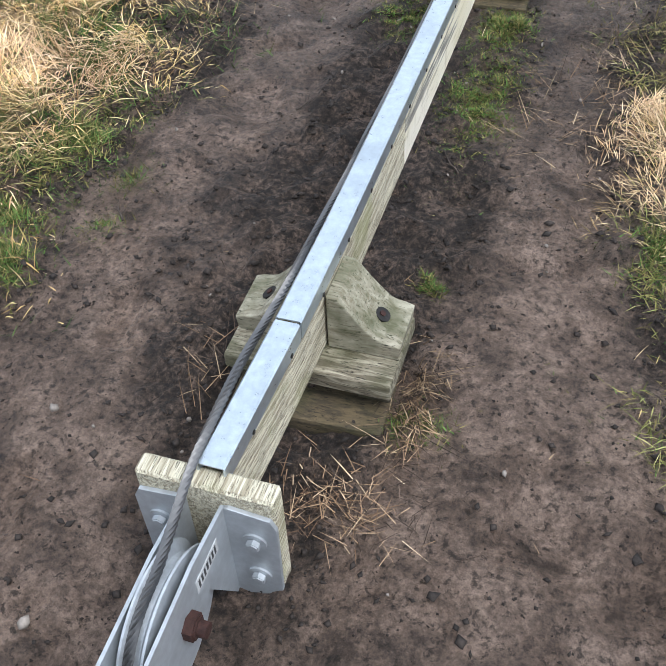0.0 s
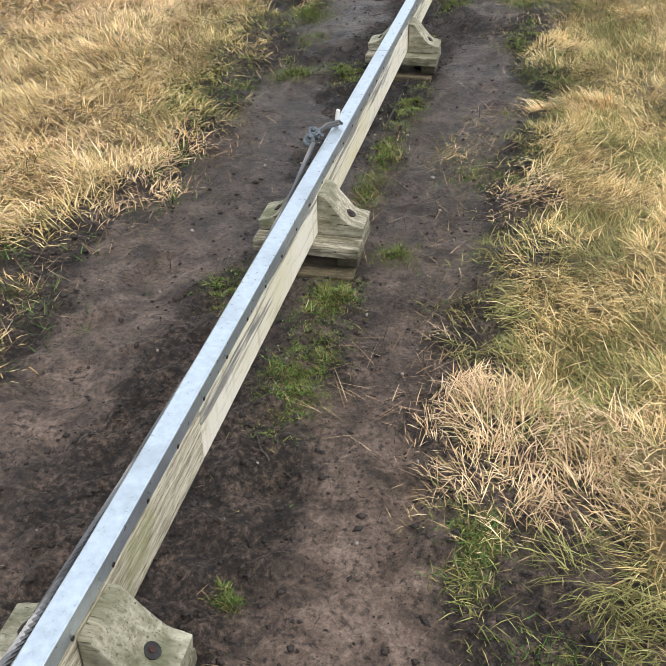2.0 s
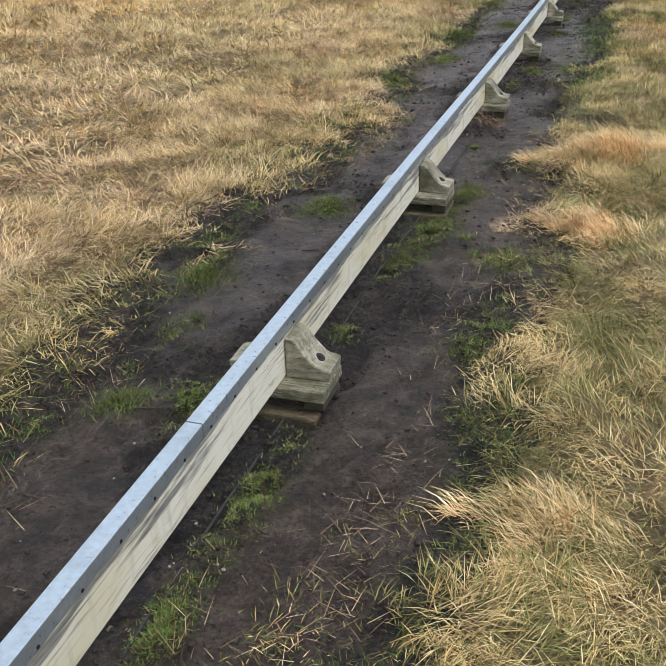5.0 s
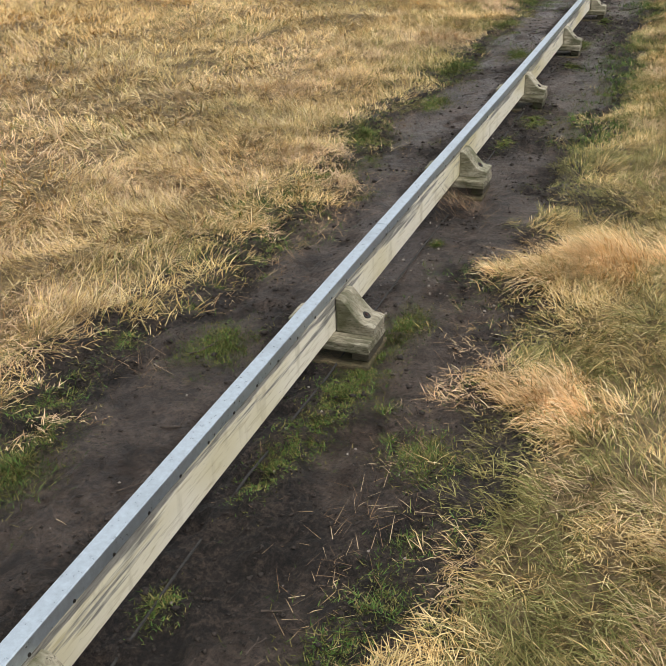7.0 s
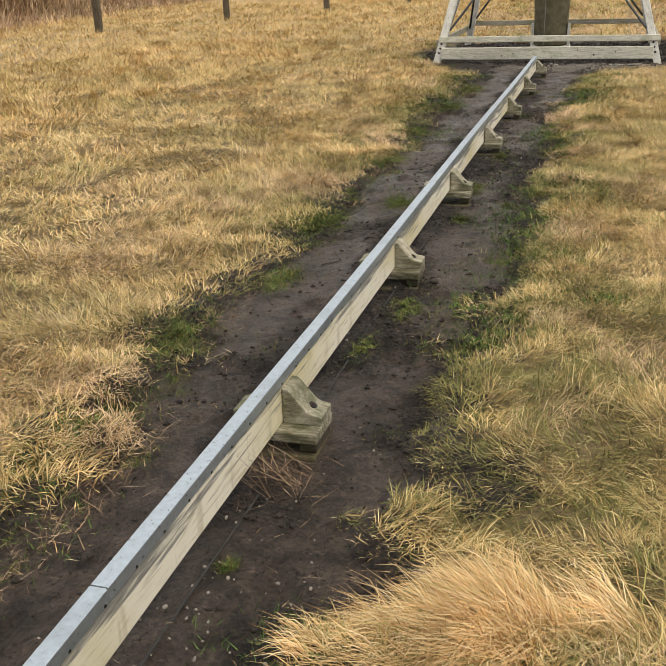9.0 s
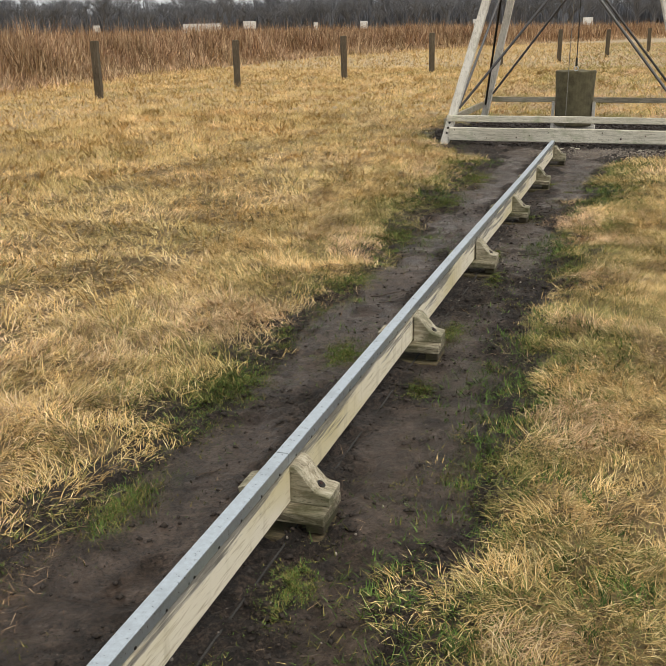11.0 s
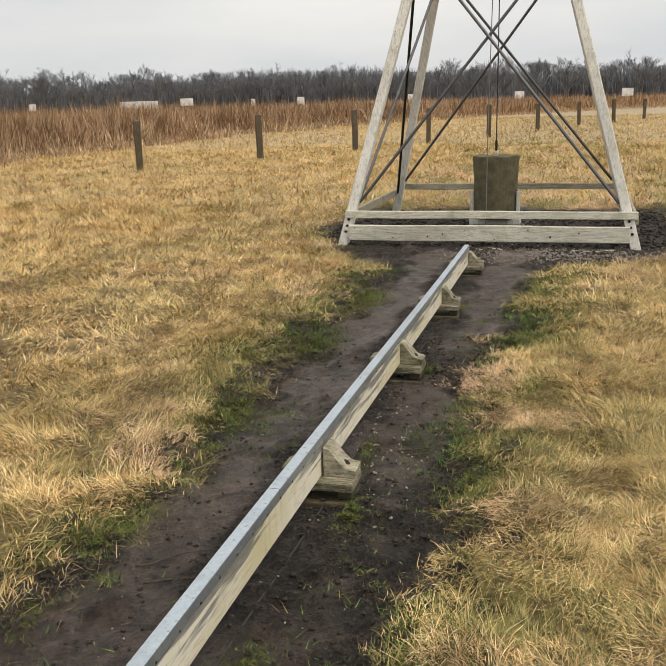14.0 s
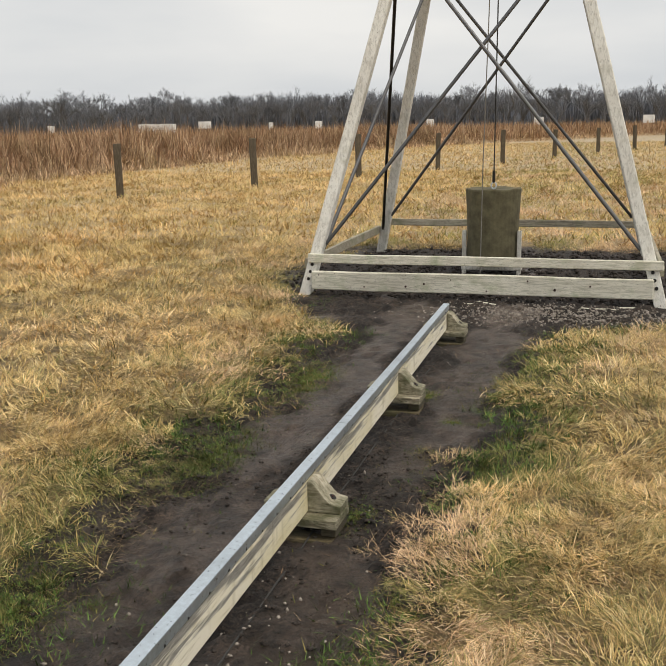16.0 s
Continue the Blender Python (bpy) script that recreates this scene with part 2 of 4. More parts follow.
def bump(nodes, links, bsdf, height, strength, distance):
    b = nodes.new("ShaderNodeBump")
    b.inputs["Strength"].default_value = strength
    b.inputs["Distance"].default_value = distance
    links.new(height, b.inputs["Height"])
    links.new(b.outputs["Normal"], bsdf.inputs["Normal"])


def wood_material(name, stretch, pale, grey, dark, moss, amount, vary=True, peel=(0.42, 0.6), checks=0.36):
    """Weathered painted timber: pale coat, grey bare grain, dark checks, green algae."""
    m, n, l, b = material(name, 0.85)
    v = coords(n, l, stretch, vary)
    v2 = coords(n, l, (1, 1, 1), vary)
    g = grain(n, l, v, 9.0, 6, 0.65, 0.6)
    c = mixed(n, l, ramp(n, l, g, (peel[0], 0.0), (peel[1], 1.0)), grey, pale)
    fine = grain(n, l, v, 34.0, 4, 0.7, 0.3)
    c = mixed(n, l, ramp(n, l, fine, (checks, 1.0), (checks + 0.08, 0.0)), c, dark)
    stain = grain(n, l, v2, 5.0, 5, 0.65)
    c = mixed(n, l, ramp(n, l, stain, (0.60 - amount * 0.25, 0.0), (0.78 - amount * 0.2, 0.85)), c, moss)
    broad = grain(n, l, v2, 1.3, 3)
    c = mixed(n, l, 1.0, c, ramp(n, l, broad, (0.3, (0.78, 0.76, 0.72)), (0.65, (1.05, 1.05, 1.02))), "MULTIPLY")
    l.new(c, b.inputs["Base Color"])
    bump(n, l, b, fine, 0.6, 0.004)
    return m


def rail_material():
    """Cream paint on timber: grey bare wood in ragged streaks below the capping, yellow algae in stretches."""
    m, n, l, b = material("rail_wood", 0.8)
    v = coords(n, l, (14, 0.7, 9))
    soft = coords(n, l, (1, 0.6, 1))
    g = grain(n, l, v, 9.0, 6, 0.65, 0.6)
    c = mixed(n, l, ramp(n, l, g, (0.33, 0.0), (0.47, 1.0)), (0.52, 0.46, 0.33), (0.80, 0.75, 0.62))
    algae = grain(n, l, soft, 1.1, 4, 0.6)
    c = mixed(n, l, ramp(n, l, algae, (0.48, 0.0), (0.66, 0.75)), c, (0.58, 0.50, 0.24))
    drip = grain(n, l, coords(n, l, (1, 5, 0.8)), 3.0, 4, 0.6)
    c = mixed(n, l, ramp(n, l, drip, (0.56, 0.0), (0.72, 0.55)), c, (0.40, 0.35, 0.22))
    # flaked paint: likelier the nearer to the capping
    co = n.new("ShaderNodeTexCoord")
    sep = n.new("ShaderNodeSeparateXYZ")
    l.new(co.outputs["Object"], sep.inputs[0])
    high = n.new("ShaderNodeMapRange")
    for key, value in (("From Min", 0.07), ("From Max", 0.20), ("To Min", -0.10), ("To Max", 0.17)):
        high.inputs[key].default_value = value
    l.new(sep.outputs["Z"], high.inputs["Value"])
    streak = grain(n, l, coords(n, l, (4, 0.42, 8)), 4.0, 6, 0.62, 0.0)
    add = n.new("ShaderNodeMath")
    l.new(streak, add.inputs[0])
    l.new(high.outputs["Result"], add.inputs[1])
    bare_wood = ramp(n, l, grain(n, l, v, 22.0, 4, 0.7), (0.35, (0.07, 0.068, 0.066)), (0.62, (0.26, 0.25, 0.23)))
    c = mixed(n, l, ramp(n, l, add.outputs[0], (0.565, 0.0), (0.64, 0.9)), c, bare_wood)
    fine = grain(n, l, v, 34.0, 4, 0.7, 0.3)
    c = mixed(n, l, ramp(n, l, fine, (0.27, 1.0), (0.35, 0.0)), c, (0.14, 0.115, 0.09))
    l.new(c, b.inputs["Base Color"])
    bump(n, l, b, fine, 0.5, 0.003)
    return m


RAIL_WOOD = rail_material()
RAIL_WOOD_WORN = wood_material("rail_wood_worn", (16, 0.8, 16), (0.74, 0.69, 0.54), (0.36, 0.31, 0.22), (0.05, 0.04, 0.032), (0.26, 0.26, 0.11), 0.3, False, (0.42, 0.56), 0.38)
TIE_WOOD = wood_material("tie_wood", (1.0, 6, 6), (0.60, 0.555, 0.45), (0.27, 0.235, 0.17), (0.03, 0.024, 0.017), (0.07, 0.078, 0.03), 0.80, True, (0.38, 0.62), 0.35)
# Spacer blocks: wet dark wood, with shade under the tie put into the colour.
WET_SHADED_WOOD = wood_material("wet_shaded_wood", (2, 8, 8), (0.10, 0.085, 0.055), (0.06, 0.05, 0.033), (0.02, 0.016, 0.012), (0.06, 0.07, 0.025), 0.5)
TIE_TIMBER = wood_material("tie_timber", (1.2, 9, 9), (0.52, 0.475, 0.37), (0.16, 0.135, 0.095), (0.02, 0.016, 0.012), (0.06, 0.065, 0.024), 0.78, True, (0.42, 0.64), 0.36)
# Brown pads: colour also darkened for the shade that the tie casts on them.
SHADED_SLAB_WOOD = wood_material("shaded_pad_wood", (2, 8, 8), (0.15, 0.112, 0.062), (0.065, 0.05, 0.03), (0.02, 0.015, 0.011), (0.055, 0.055, 0.02), 0.6)
TOWER_WOOD = wood_material("tower_wood", (5, 5, 1.0), (0.76, 0.745, 0.71), (0.54, 0.52, 0.485), (0.15, 0.135, 0.12), (0.44, 0.43, 0.36), 0.2, True, (0.36, 0.52), 0.33)
TOWER_PLANK = wood_material("tower_plank", (0.7, 8, 8), (0.78, 0.75, 0.66), (0.52, 0.50, 0.41), (0.13, 0.11, 0.09), (0.38, 0.42, 0.27), 0.32, True, (0.38, 0.54), 0.33)
# Darker tower_plank for back and side boards: shade and wet brown in the colour.
TOWER_BACK_SHADED = wood_material("tower_back_plank_shaded", (0.7, 8, 8), (0.46, 0.42, 0.34), (0.27, 0.24, 0.19), (0.07, 0.06, 0.05), (0.22, 0.23, 0.14), 0.4, True, (0.4, 0.56), 0.34)
POST_WOOD = wood_material("post_wood", (5, 5, 0.8), (0.15, 0.12, 0.085), (0.08, 0.063, 0.045), (0.025, 0.02, 0.016), (0.09, 0.075, 0.045), 0.35)


def zinc_material(name, base, rough, metal=1.0):
    m, n, l, b = material(name, rough, metal)
    v = coords(n, l, (1, 1, 1))
    s = grain(n, l, v, 55.0, 3, 0.7)
    c = ramp(n, l, s, (0.3, tuple(k * 0.78 for k in base)), (0.7, base))
    wear = grain(n, l, v, 4.0, 5, 0.7)
    c = mixed(n, l, ramp(n, l, wear, (0.50, 0.0), (0.70, 0.7)), c, tuple(k * 0.62 for k in base))
    l.new(c, b.inputs["Base Color"])
    l.new(ramp(n, l, s, (0.2, rough - 0.1), (0.8, rough + 0.14)), b.inputs["Roughness"])
    bump(n, l, b, s, 0.05, 0.001)
    return m


ZINC = zinc_material("galvanised_sheet", (0.64, 0.72, 0.78), 0.32, 0.8)
STEEL = zinc_material("grey_painted_steel", (0.52, 0.55, 0.575), 0.42, 0.5)
ROD = zinc_material("steel_rod", (0.17, 0.17, 0.175), 0.55)
WIRE = zinc_material("steel_wire", (0.20, 0.197, 0.196), 0.5)


def plain_material(name, a, b2, rough, scale, metal=0.0, bumps=0.3):
    m, n, l, b = material(name, rough, metal)
    v = coords(n, l, (1, 1, 1), True)
    f = grain(n, l, v, scale, 5, 0.65)
    g = grain(n, l, v, scale * 0.18, 3)
    c = ramp(n, l, f, (0.3, a), (0.7, b2))
    c = mixed(n, l, 1.0, c, ramp(n, l, g, (0.3, 0.75), (0.7, 1.1)), "MULTIPLY")
    l.new(c, b.inputs["Base Color"])
    bump(n, l, b, f, bumps, 0.004)
    return m


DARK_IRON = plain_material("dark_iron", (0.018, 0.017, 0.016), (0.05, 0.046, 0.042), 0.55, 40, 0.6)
RUST = plain_material("rusted_bolt", (0.03, 0.013, 0.011), (0.085, 0.036, 0.027), 0.8, 90, 0.3)
BLACK_ROPE = plain_material("black_rope", (0.02, 0.02, 0.02), (0.06, 0.055, 0.05), 0.9, 120)
TAN_ROPE = plain_material("pale_cord", (0.16, 0.15, 0.13), (0.30, 0.28, 0.25), 0.9, 120)
BLUE_KNOT = plain_material("blue_grey_rope", (0.06, 0.07, 0.078), (0.17, 0.195, 0.21), 0.85, 120)
WHITE_PLASTIC = plain_material("white_plastic", (0.74, 0.73, 0.68), (0.82, 0.81, 0.77), 0.5, 40, 0.0, 0.05)
WHITE_BOARD = plain_material("white_board", (0.70, 0.70, 0.70), (0.82, 0.82, 0.82), 0.6, 3, 0.0, 0.05)
CONCRETE = plain_material("mossy_concrete", (0.085, 0.074, 0.042), (0.185, 0.162, 0.092), 0.9, 9)
SOIL = plain_material("damp_soil", (0.010, 0.007, 0.0055), (0.055, 0.041, 0.033), 0.85, 60)
STONE = plain_material("pebble", (0.14, 0.115, 0.095), (0.42, 0.37, 0.32), 0.75, 30)
TWIG_BARK = plain_material("twig_bark", (0.03, 0.022, 0.018), (0.12, 0.09, 0.07), 0.9, 60)
LABEL = plain_material("pale_label", (0.55, 0.56, 0.56), (0.72, 0.73, 0.73), 0.6, 60, 0.0, 0.05)
# Bark, twigs and undergrowth of the far wood: distance haze put into the colour.
HAZED_BARK = plain_material("hazed_winter_bark", (0.12, 0.125, 0.14), (0.19, 0.195, 0.215), 0.95, 0.6)
HAZED_TWIG = plain_material("hazed_winter_twigs", (0.14, 0.148, 0.168), (0.22, 0.23, 0.255), 0.95, 0.4)
HAZED_WOODS = plain_material("far_woods", (0.15, 0.162, 0.19), (0.215, 0.228, 0.258), 1.0, 0.35)


def grass_material(name, stops, green, rough=0.75):
    """Dry straw colours that vary from blade to blade; tone turns a blade green."""
    m, n, l, b = material(name, rough)
    geo = n.new("ShaderNodeNewGeometry")
    c = ramp(n, l, geo.outputs["Random Per Island"], *stops)
    at = n.new("ShaderNodeAttribute")
    at.attribute_name = "tone"
    g = ramp(n, l, geo.outputs["Random Per Island"], (0.0, tuple(k * 0.42 for k in green)), (0.6, tuple(k * 1.0 for k in green)), (1.0, tuple(k * 1.7 for k in green)))
    def share(sign):
        k = n.new("ShaderNodeMath")
        k.operation = "MULTIPLY"
        k.use_clamp = True
        k.inputs[1].default_value = sign
        l.new(at.outputs["Fac"], k.inputs[0])
        return k.outputs[0]
    bleached = ramp(n, l, geo.outputs["Random Per Island"], (0.0, (0.31, 0.19, 0.12)), (0.5, (0.59, 0.41, 0.28)), (1.0, (0.76, 0.60, 0.44)))
    c = mixed(n, l, share(-1.0), c, bleached)
    c = mixed(n, l, share(1.0), c, g)
    v = coords(n, l, (1, 1, 1))
    c = mixed(n, l, 1.0, c, ramp(n, l, grain(n, l, v, 5.5, 3, 0.6), (0.32, (0.68, 0.64, 0.56)), (0.5, (1.04, 1.03, 1.0)), (0.68, (1.34, 1.32, 1.28))), "MULTIPLY")
    c = mixed(n, l, 1.0, c, ramp(n, l, grain(n, l, v, 0.55, 3, 0.6), (0.36, (0.80, 0.82, 0.72)), (0.6, (1.12, 1.08, 1.04))), "MULTIPLY")
    l.new(c, b.inputs["Base Color"])
    b.inputs["Specular IOR Level"].default_value = 0.25
    return m


STRAW = grass_material("meadow_grass", ((0.0, (0.25, 0.155, 0.07)), (0.22, (0.54, 0.365, 0.16)), (0.7, (0.80, 0.60, 0.305)), (1.0, (0.90, 0.75, 0.48))), (0.125, 0.145, 0.040))
FAR_STRAW = grass_material("far_meadow_grass", ((0.0, (0.48, 0.325, 0.15)), (0.5, (0.68, 0.485, 0.24)), (1.0, (0.81, 0.625, 0.35))), (0.25, 0.24, 0.075))
ORANGE = grass_material("orange_bunch_grass", ((0.0, (0.42, 0.25, 0.12)), (0.3, (0.74, 0.50, 0.26)), (0.7, (0.86, 0.64, 0.37)), (1.0, (0.90, 0.76, 0.54))), (0.24, 0.24, 0.06))
PRAIRIE = grass_material("tall_prairie_grass", ((0.0, (0.13, 0.075, 0.05)), (0.4, (0.30, 0.18, 0.115)), (0.75, (0.46, 0.305, 0.20)), (1.0, (0.62, 0.47, 0.33))), (0.56, 0.42, 0.30))
MOSS = grass_material("green_ground_plants", ((0.0, (0.04, 0.045, 0.014)), (0.5, (0.12, 0.125, 0.035)), (1.0, (0.32, 0.27, 0.12))), (0.085, 0.15, 0.040))
LITTER = grass_material("dry_stalks", ((0.0, (0.12, 0.075, 0.05)), (0.4, (0.27, 0.18, 0.115)), (0.8, (0.46, 0.33, 0.22)), (1.0, (0.60, 0.48, 0.34))), (0.07, 0.05, 0.04))


def ground_material():
    m, n, l, b = material("meadow_earth", 0.85)
    v = coords(n, l, (1, 1, 1))
    at = n.new("ShaderNodeAttribute")
    at.attribute_name = "tone"
    cr = n.new("ShaderNodeAttribute")
    cr.attribute_name = "crumb"
    big = grain(n, l, v, 1.6, 4, 0.6)
    mid = grain(n, l, v, 9.0, 6, 0.72, 0.4)
    fine = grain(n, l, v, 75.0, 6, 0.85)
    speck = grain(n, l, v, 60.0, 5, 0.7, 0.3)
    pressed = ramp(n, l, mid, (0.36, (0.050, 0.036, 0.028)), (0.49, (0.126, 0.091, 0.071)), (0.62, (0.215, 0.160, 0.128)))
    broken = mixed(n, l, 0.55, mid, speck)
    loose = ramp(n, l, broken, (0.41, (0.009, 0.0062, 0.0047)), (0.50, (0.038, 0.027, 0.0205)), (0.60, (0.125, 0.090, 0.070)))
    mud = mixed(n, l, cr.outputs["Fac"], pressed, loose)
    mud = mixed(n, l, ramp(n, l, speck, (0.37, 0.8), (0.46, 0.0)), mud, (0.012, 0.009, 0.0065))
    mud = mixed(n, l, 1.0, mud, ramp(n, l, fine, (0.36, 0.42), (0.5, 1.0), (0.64, 1.65)), "MULTIPLY")
    dm = n.new("ShaderNodeAttribute")
    dm.attribute_name = "damp"
    mud = mixed(n, l, 1.0, mud, ramp(n, l, dm.outputs["Fac"], (0.0, (1.48, 1.42, 1.36)), (1.0, (0.57, 0.56, 0.55))), "MULTIPLY")
    turf = ramp(n, l, mid, (0.32, (0.22, 0.148, 0.062)), (0.5, (0.38, 0.265, 0.112)), (0.68, (0.52, 0.375, 0.17)))
    turf = mixed(n, l, ramp(n, l, big, (0.55, 0.0), (0.8, 0.25)), turf, (0.20, 0.17, 0.06))
    thatch = ramp(n, l, mid, (0.3, (0.07, 0.05, 0.025)), (0.5, (0.21, 0.15, 0.072)), (0.7, (0.43, 0.31, 0.15)))
    turf = mixed(n, l, cr.outputs["Fac"], turf, thatch)
    turf = mixed(n, l, 1.0, turf, ramp(n, l, fine, (0.25, 0.5), (0.5, 1.0), (0.75, 1.4)), "MULTIPLY")
    wear = n.new("ShaderNodeMath")
    wear.operation = "MULTIPLY_ADD"
    wear.inputs[1].default_value = 1.3
    l.new(mid, wear.inputs[0])
    sub = n.new("ShaderNodeMath")
    sub.operation = "SUBTRACT"
    sub.inputs[1].default_value = 0.65
    l.new(at.outputs["Fac"], sub.inputs[0])
    l.new(sub.outputs[0], wear.inputs[2])
    c = mixed(n, l, ramp(n, l, wear.outputs[0], (0.36, 0.0), (0.52, 1.0)), turf, mud)
    l.new(c, b.inputs["Base Color"])
    wet = ramp(n, l, big, (0.36, 0.54), (0.60, 0.28))
    wet = mixed(n, l, cr.outputs["Fac"], wet, (0.8, 0.8, 0.8))
    l.new(wet, b.inputs["Roughness"])
    h = mixed(n, l, 0.5, fine, mid)
    b.inputs["Specular IOR Level"].default_value = 0.45
    bump(n, l, b, h, 1.0, 0.04)
    return m


EARTH = ground_material()


# ---- ground ----
def spread(lo, hi, step, far, growth=1.22):
    inner = np.arange(lo, hi + step / 2, step)
    out, d = [], step
    p = 0.0
    while p < far:
        d *= growth
        p += d
        out.append(p)
    out = np.array(out)
    return np.concatenate([(lo - out)[::-1], inner, inner[-1] + out])


def build_ground():
    xs, ys = spread(-1.2, 1.1, 0.02, 3000), spread(-1.6, 20.0, 0.033, 3000)
    gx, gy = np.meshgrid(xs, ys)
    z = ground_height(gx.ravel(), gy.ravel())
    v = np.stack([gx.ravel(), gy.ravel(), z], 1)
    nx, ny = len(xs), len(ys)
    i = (np.arange(ny - 1)[:, None] * nx + np.arange(nx - 1)[None, :]).ravel()
    t = np.concatenate([np.stack([i, i + 1, i + nx + 1], 1), np.stack([i, i + nx + 1, i + nx], 1)], 0)
    b = bare(gx.ravel(), gy.ravel())
    near = smooth(14.0, 6.0, np.abs(gx.ravel())) * smooth(27.0, 15.0, gy.ravel())
    loose = np.maximum(crumbly(gx.ravel(), gy.ravel()) * b, near * (1 - b))
    worn = smooth(-0.34, -0.08, margin(gx.ravel(), gy.ravel())) * smooth(24.2, 23.2, gy.ravel())
    damp = smooth(0.2, 2.6, gy.ravel()) * (0.75 + 0.5 * fbm(gx.ravel() * 1.2, gy.ravel() * 0.8, 71.0, 2))
    ob = tri_mesh("ground", v, t, EARTH, worn, loose, damp)
    ob.data.polygons.foreach_set("use_smooth", np.ones(len(t), dtype=bool))
    tagged(ob, "trodden muddy path through a dry winter meadow", "ground", kind="structure")


build_ground()


# ---- launching rail ----
def rail_x(y):
    """The rail's axis: straight, but for its first short length, which bears to the left."""
    return -0.028 * min(max((-0.05 - y) / 0.35, 0), 1) if y < 0 else 0.004 * math.sin(y * 0.9)


def bend(bm, step=0.25, y0=0.0, y1=1.0):
    k = int((y1 - y0) / step)
    for i in range(1, k + 1):
        bmesh.ops.bisect_plane(bm, geom=bm.verts[:] + bm.edges[:] + bm.faces[:], plane_co=(0, y0 + (y1 - y0) * i / (k + 1), 0), plane_no=(0, 1, 0))
    for v in bm.verts:
        v.co.z -= 0.03 * min(max((-0.098 - v.co.y) / 0.29, 0), 1)
        v.co.x += rail_x(v.co.y)
    return bm


def build_rail():
    rail = tagged(empty("launch_rail"), "long monorail of cream weathered timber with galvanised metal capping", "rail")
    joints = [-0.402, -0.098, 2.95, 6.0, 9.05, 12.1, 15.15, RAIL_END]
    t, w, top, low = 0.003, 0.0240, RAIL_TOP, 0.199
    cap = [(-w, low), (-w + t, low), (-w + t, top - t), (w - t, top - t), (w - t, low), (w, low), (w, top - 0.003), (w - 0.003, top), (-w + 0.003, top), (-w, top - 0.003)]
    for i, (a, b) in enumerate(zip(joints, joints[1:])):
        gap = 0.0025
        part("metal_cap", bend(extrude_profile(cap, a + gap, b - gap), 0.3, a, b), ZINC, rail, "bright galvanised steel capping")
    planks = [-0.386, 0.62, 3.4, 6.9, 10.5, 14.1, RAIL_END]
    for i, (a, b) in enumerate(zip(planks, planks[1:])):
        bm = box((-0.0205, a + 0.001, 0.053), (0.0205, b - 0.001, RAIL_TOP - 0.004), 0.003)
        part("timber", bend(bm, 0.3, a, b), RAIL_WOOD_WORN if i == 0 else RAIL_WOOD, rail, "cream weathered timber with peeling paint")
    hole = cylinder((0, 0, 0), (1, 0, 0), 0.0048, 0.0022, 8)
    mesh = None
    y, k = -0.30, 0
    while y < RAIL_END - 0.05:
        z = 0.203 if k % 2 else 0.2035
        if mesh is None:
            first = part("screw", hole, DARK_IRON, rail, "dark screw head")
            first.location = (w + 0.0008 + rail_x(y), y, z - 0.022)
            mesh = first.data
        else:
            o = new("screw", mesh)
            o.parent = rail
            o.location = (w + 0.0008 + rail_x(y), y, z)
        y += 0.157
        k += 1


build_rail()


# ---- ties under the rail ----
GUSSET = ((0.0235, 0.051), (0.164, 0.051), (0.167, 0.083), (0.150, 0.089), (0.132, 0.092), (0.118, 0.098), (0.100, 0.116), (0.080, 0.141), (0.060, 0.166), (0.044, 0.181), (0.0235, 0.184))


def build_tie():
    """One tie with its origin on the rail's axis at the tie's far edge."""
    tie = tagged(empty("rail_tie"), "weathered timber tie with two curved wooden braces", "tie", "ties under the rail")
    bm = box((-0.168, -0.198, 0.013), (0.168, 0.0, 0.05), 0.005, segments=2)
    for i in range(1, 8):
        x = -0.168 + 0.336 * i / 8
        bmesh.ops.bisect_plane(bm, geom=bm.verts[:] + bm.edges[:] + bm.faces[:], plane_co=(x, 0, 0), plane_no=(1, 0, 0))
    for v in bm.verts:
        v.co += noise.noise_vector(v.co * 9) * 0.0035
    part("timber", bm, TIE_TIMBER, tie, "grey timber with algae")
    for s in (1, -1):
        lo, hi = sorted((s * 0.095, s * 0.160))
        part("spacer", box((lo, -0.172, -0.0285), (hi, -0.006, 0.0125), 0.003), WET_SHADED_WOOD, tie, "wet spacer block darkened for shade under the tie")
    for s in (1, -1):
        bm = extrude_profile([(s * x, z) for x, z in GUSSET], -0.126, -0.003, 0.004)
        for v in bm.verts:
            if abs(v.co.x) > 0.03 and v.co.z > 0.06:
                v.co += noise.noise_vector(v.co * 14 + Vector((s, 0, 0))) * 0.002
        brace = part("brace", bm, TIE_WOOD, tie, "curved brace block of mossy timber")
        part("bolt_hole", cylinder((s * 0.114, -0.062, 0.0975), (s * 0.65, 0, 1), 0.0165, 0.014, 14), DARK_IRON, brace, "dark countersunk bolt hole")
        part("nut", cylinder((s * 0.1165, -0.062, 0.1045), (s * 0.65, 0, 1), 0.0065, 0.005, 6), RUST, brace, "rusted nut")
        part("nail_head", cylinder((s * 0.044, -0.062, 0.1745), (s * 0.75, 0, 1), 0.007, 0.006, 10), RUST, brace, "rusted nail head")
    return tie


def build_pad():
    """A flat pad half sunk in the mud under a tie."""
    bm = box((-0.155, -0.232, -0.10), (0.155, 0.012, -0.0295), 0.009, segments=2)
    for i in range(1, 7):
        x = -0.17 + 0.34 * i / 7
        bmesh.ops.bisect_plane(bm, geom=bm.verts[:] + bm.edges[:] + bm.faces[:], plane_co=(x, 0, 0), plane_no=(1, 0, 0))
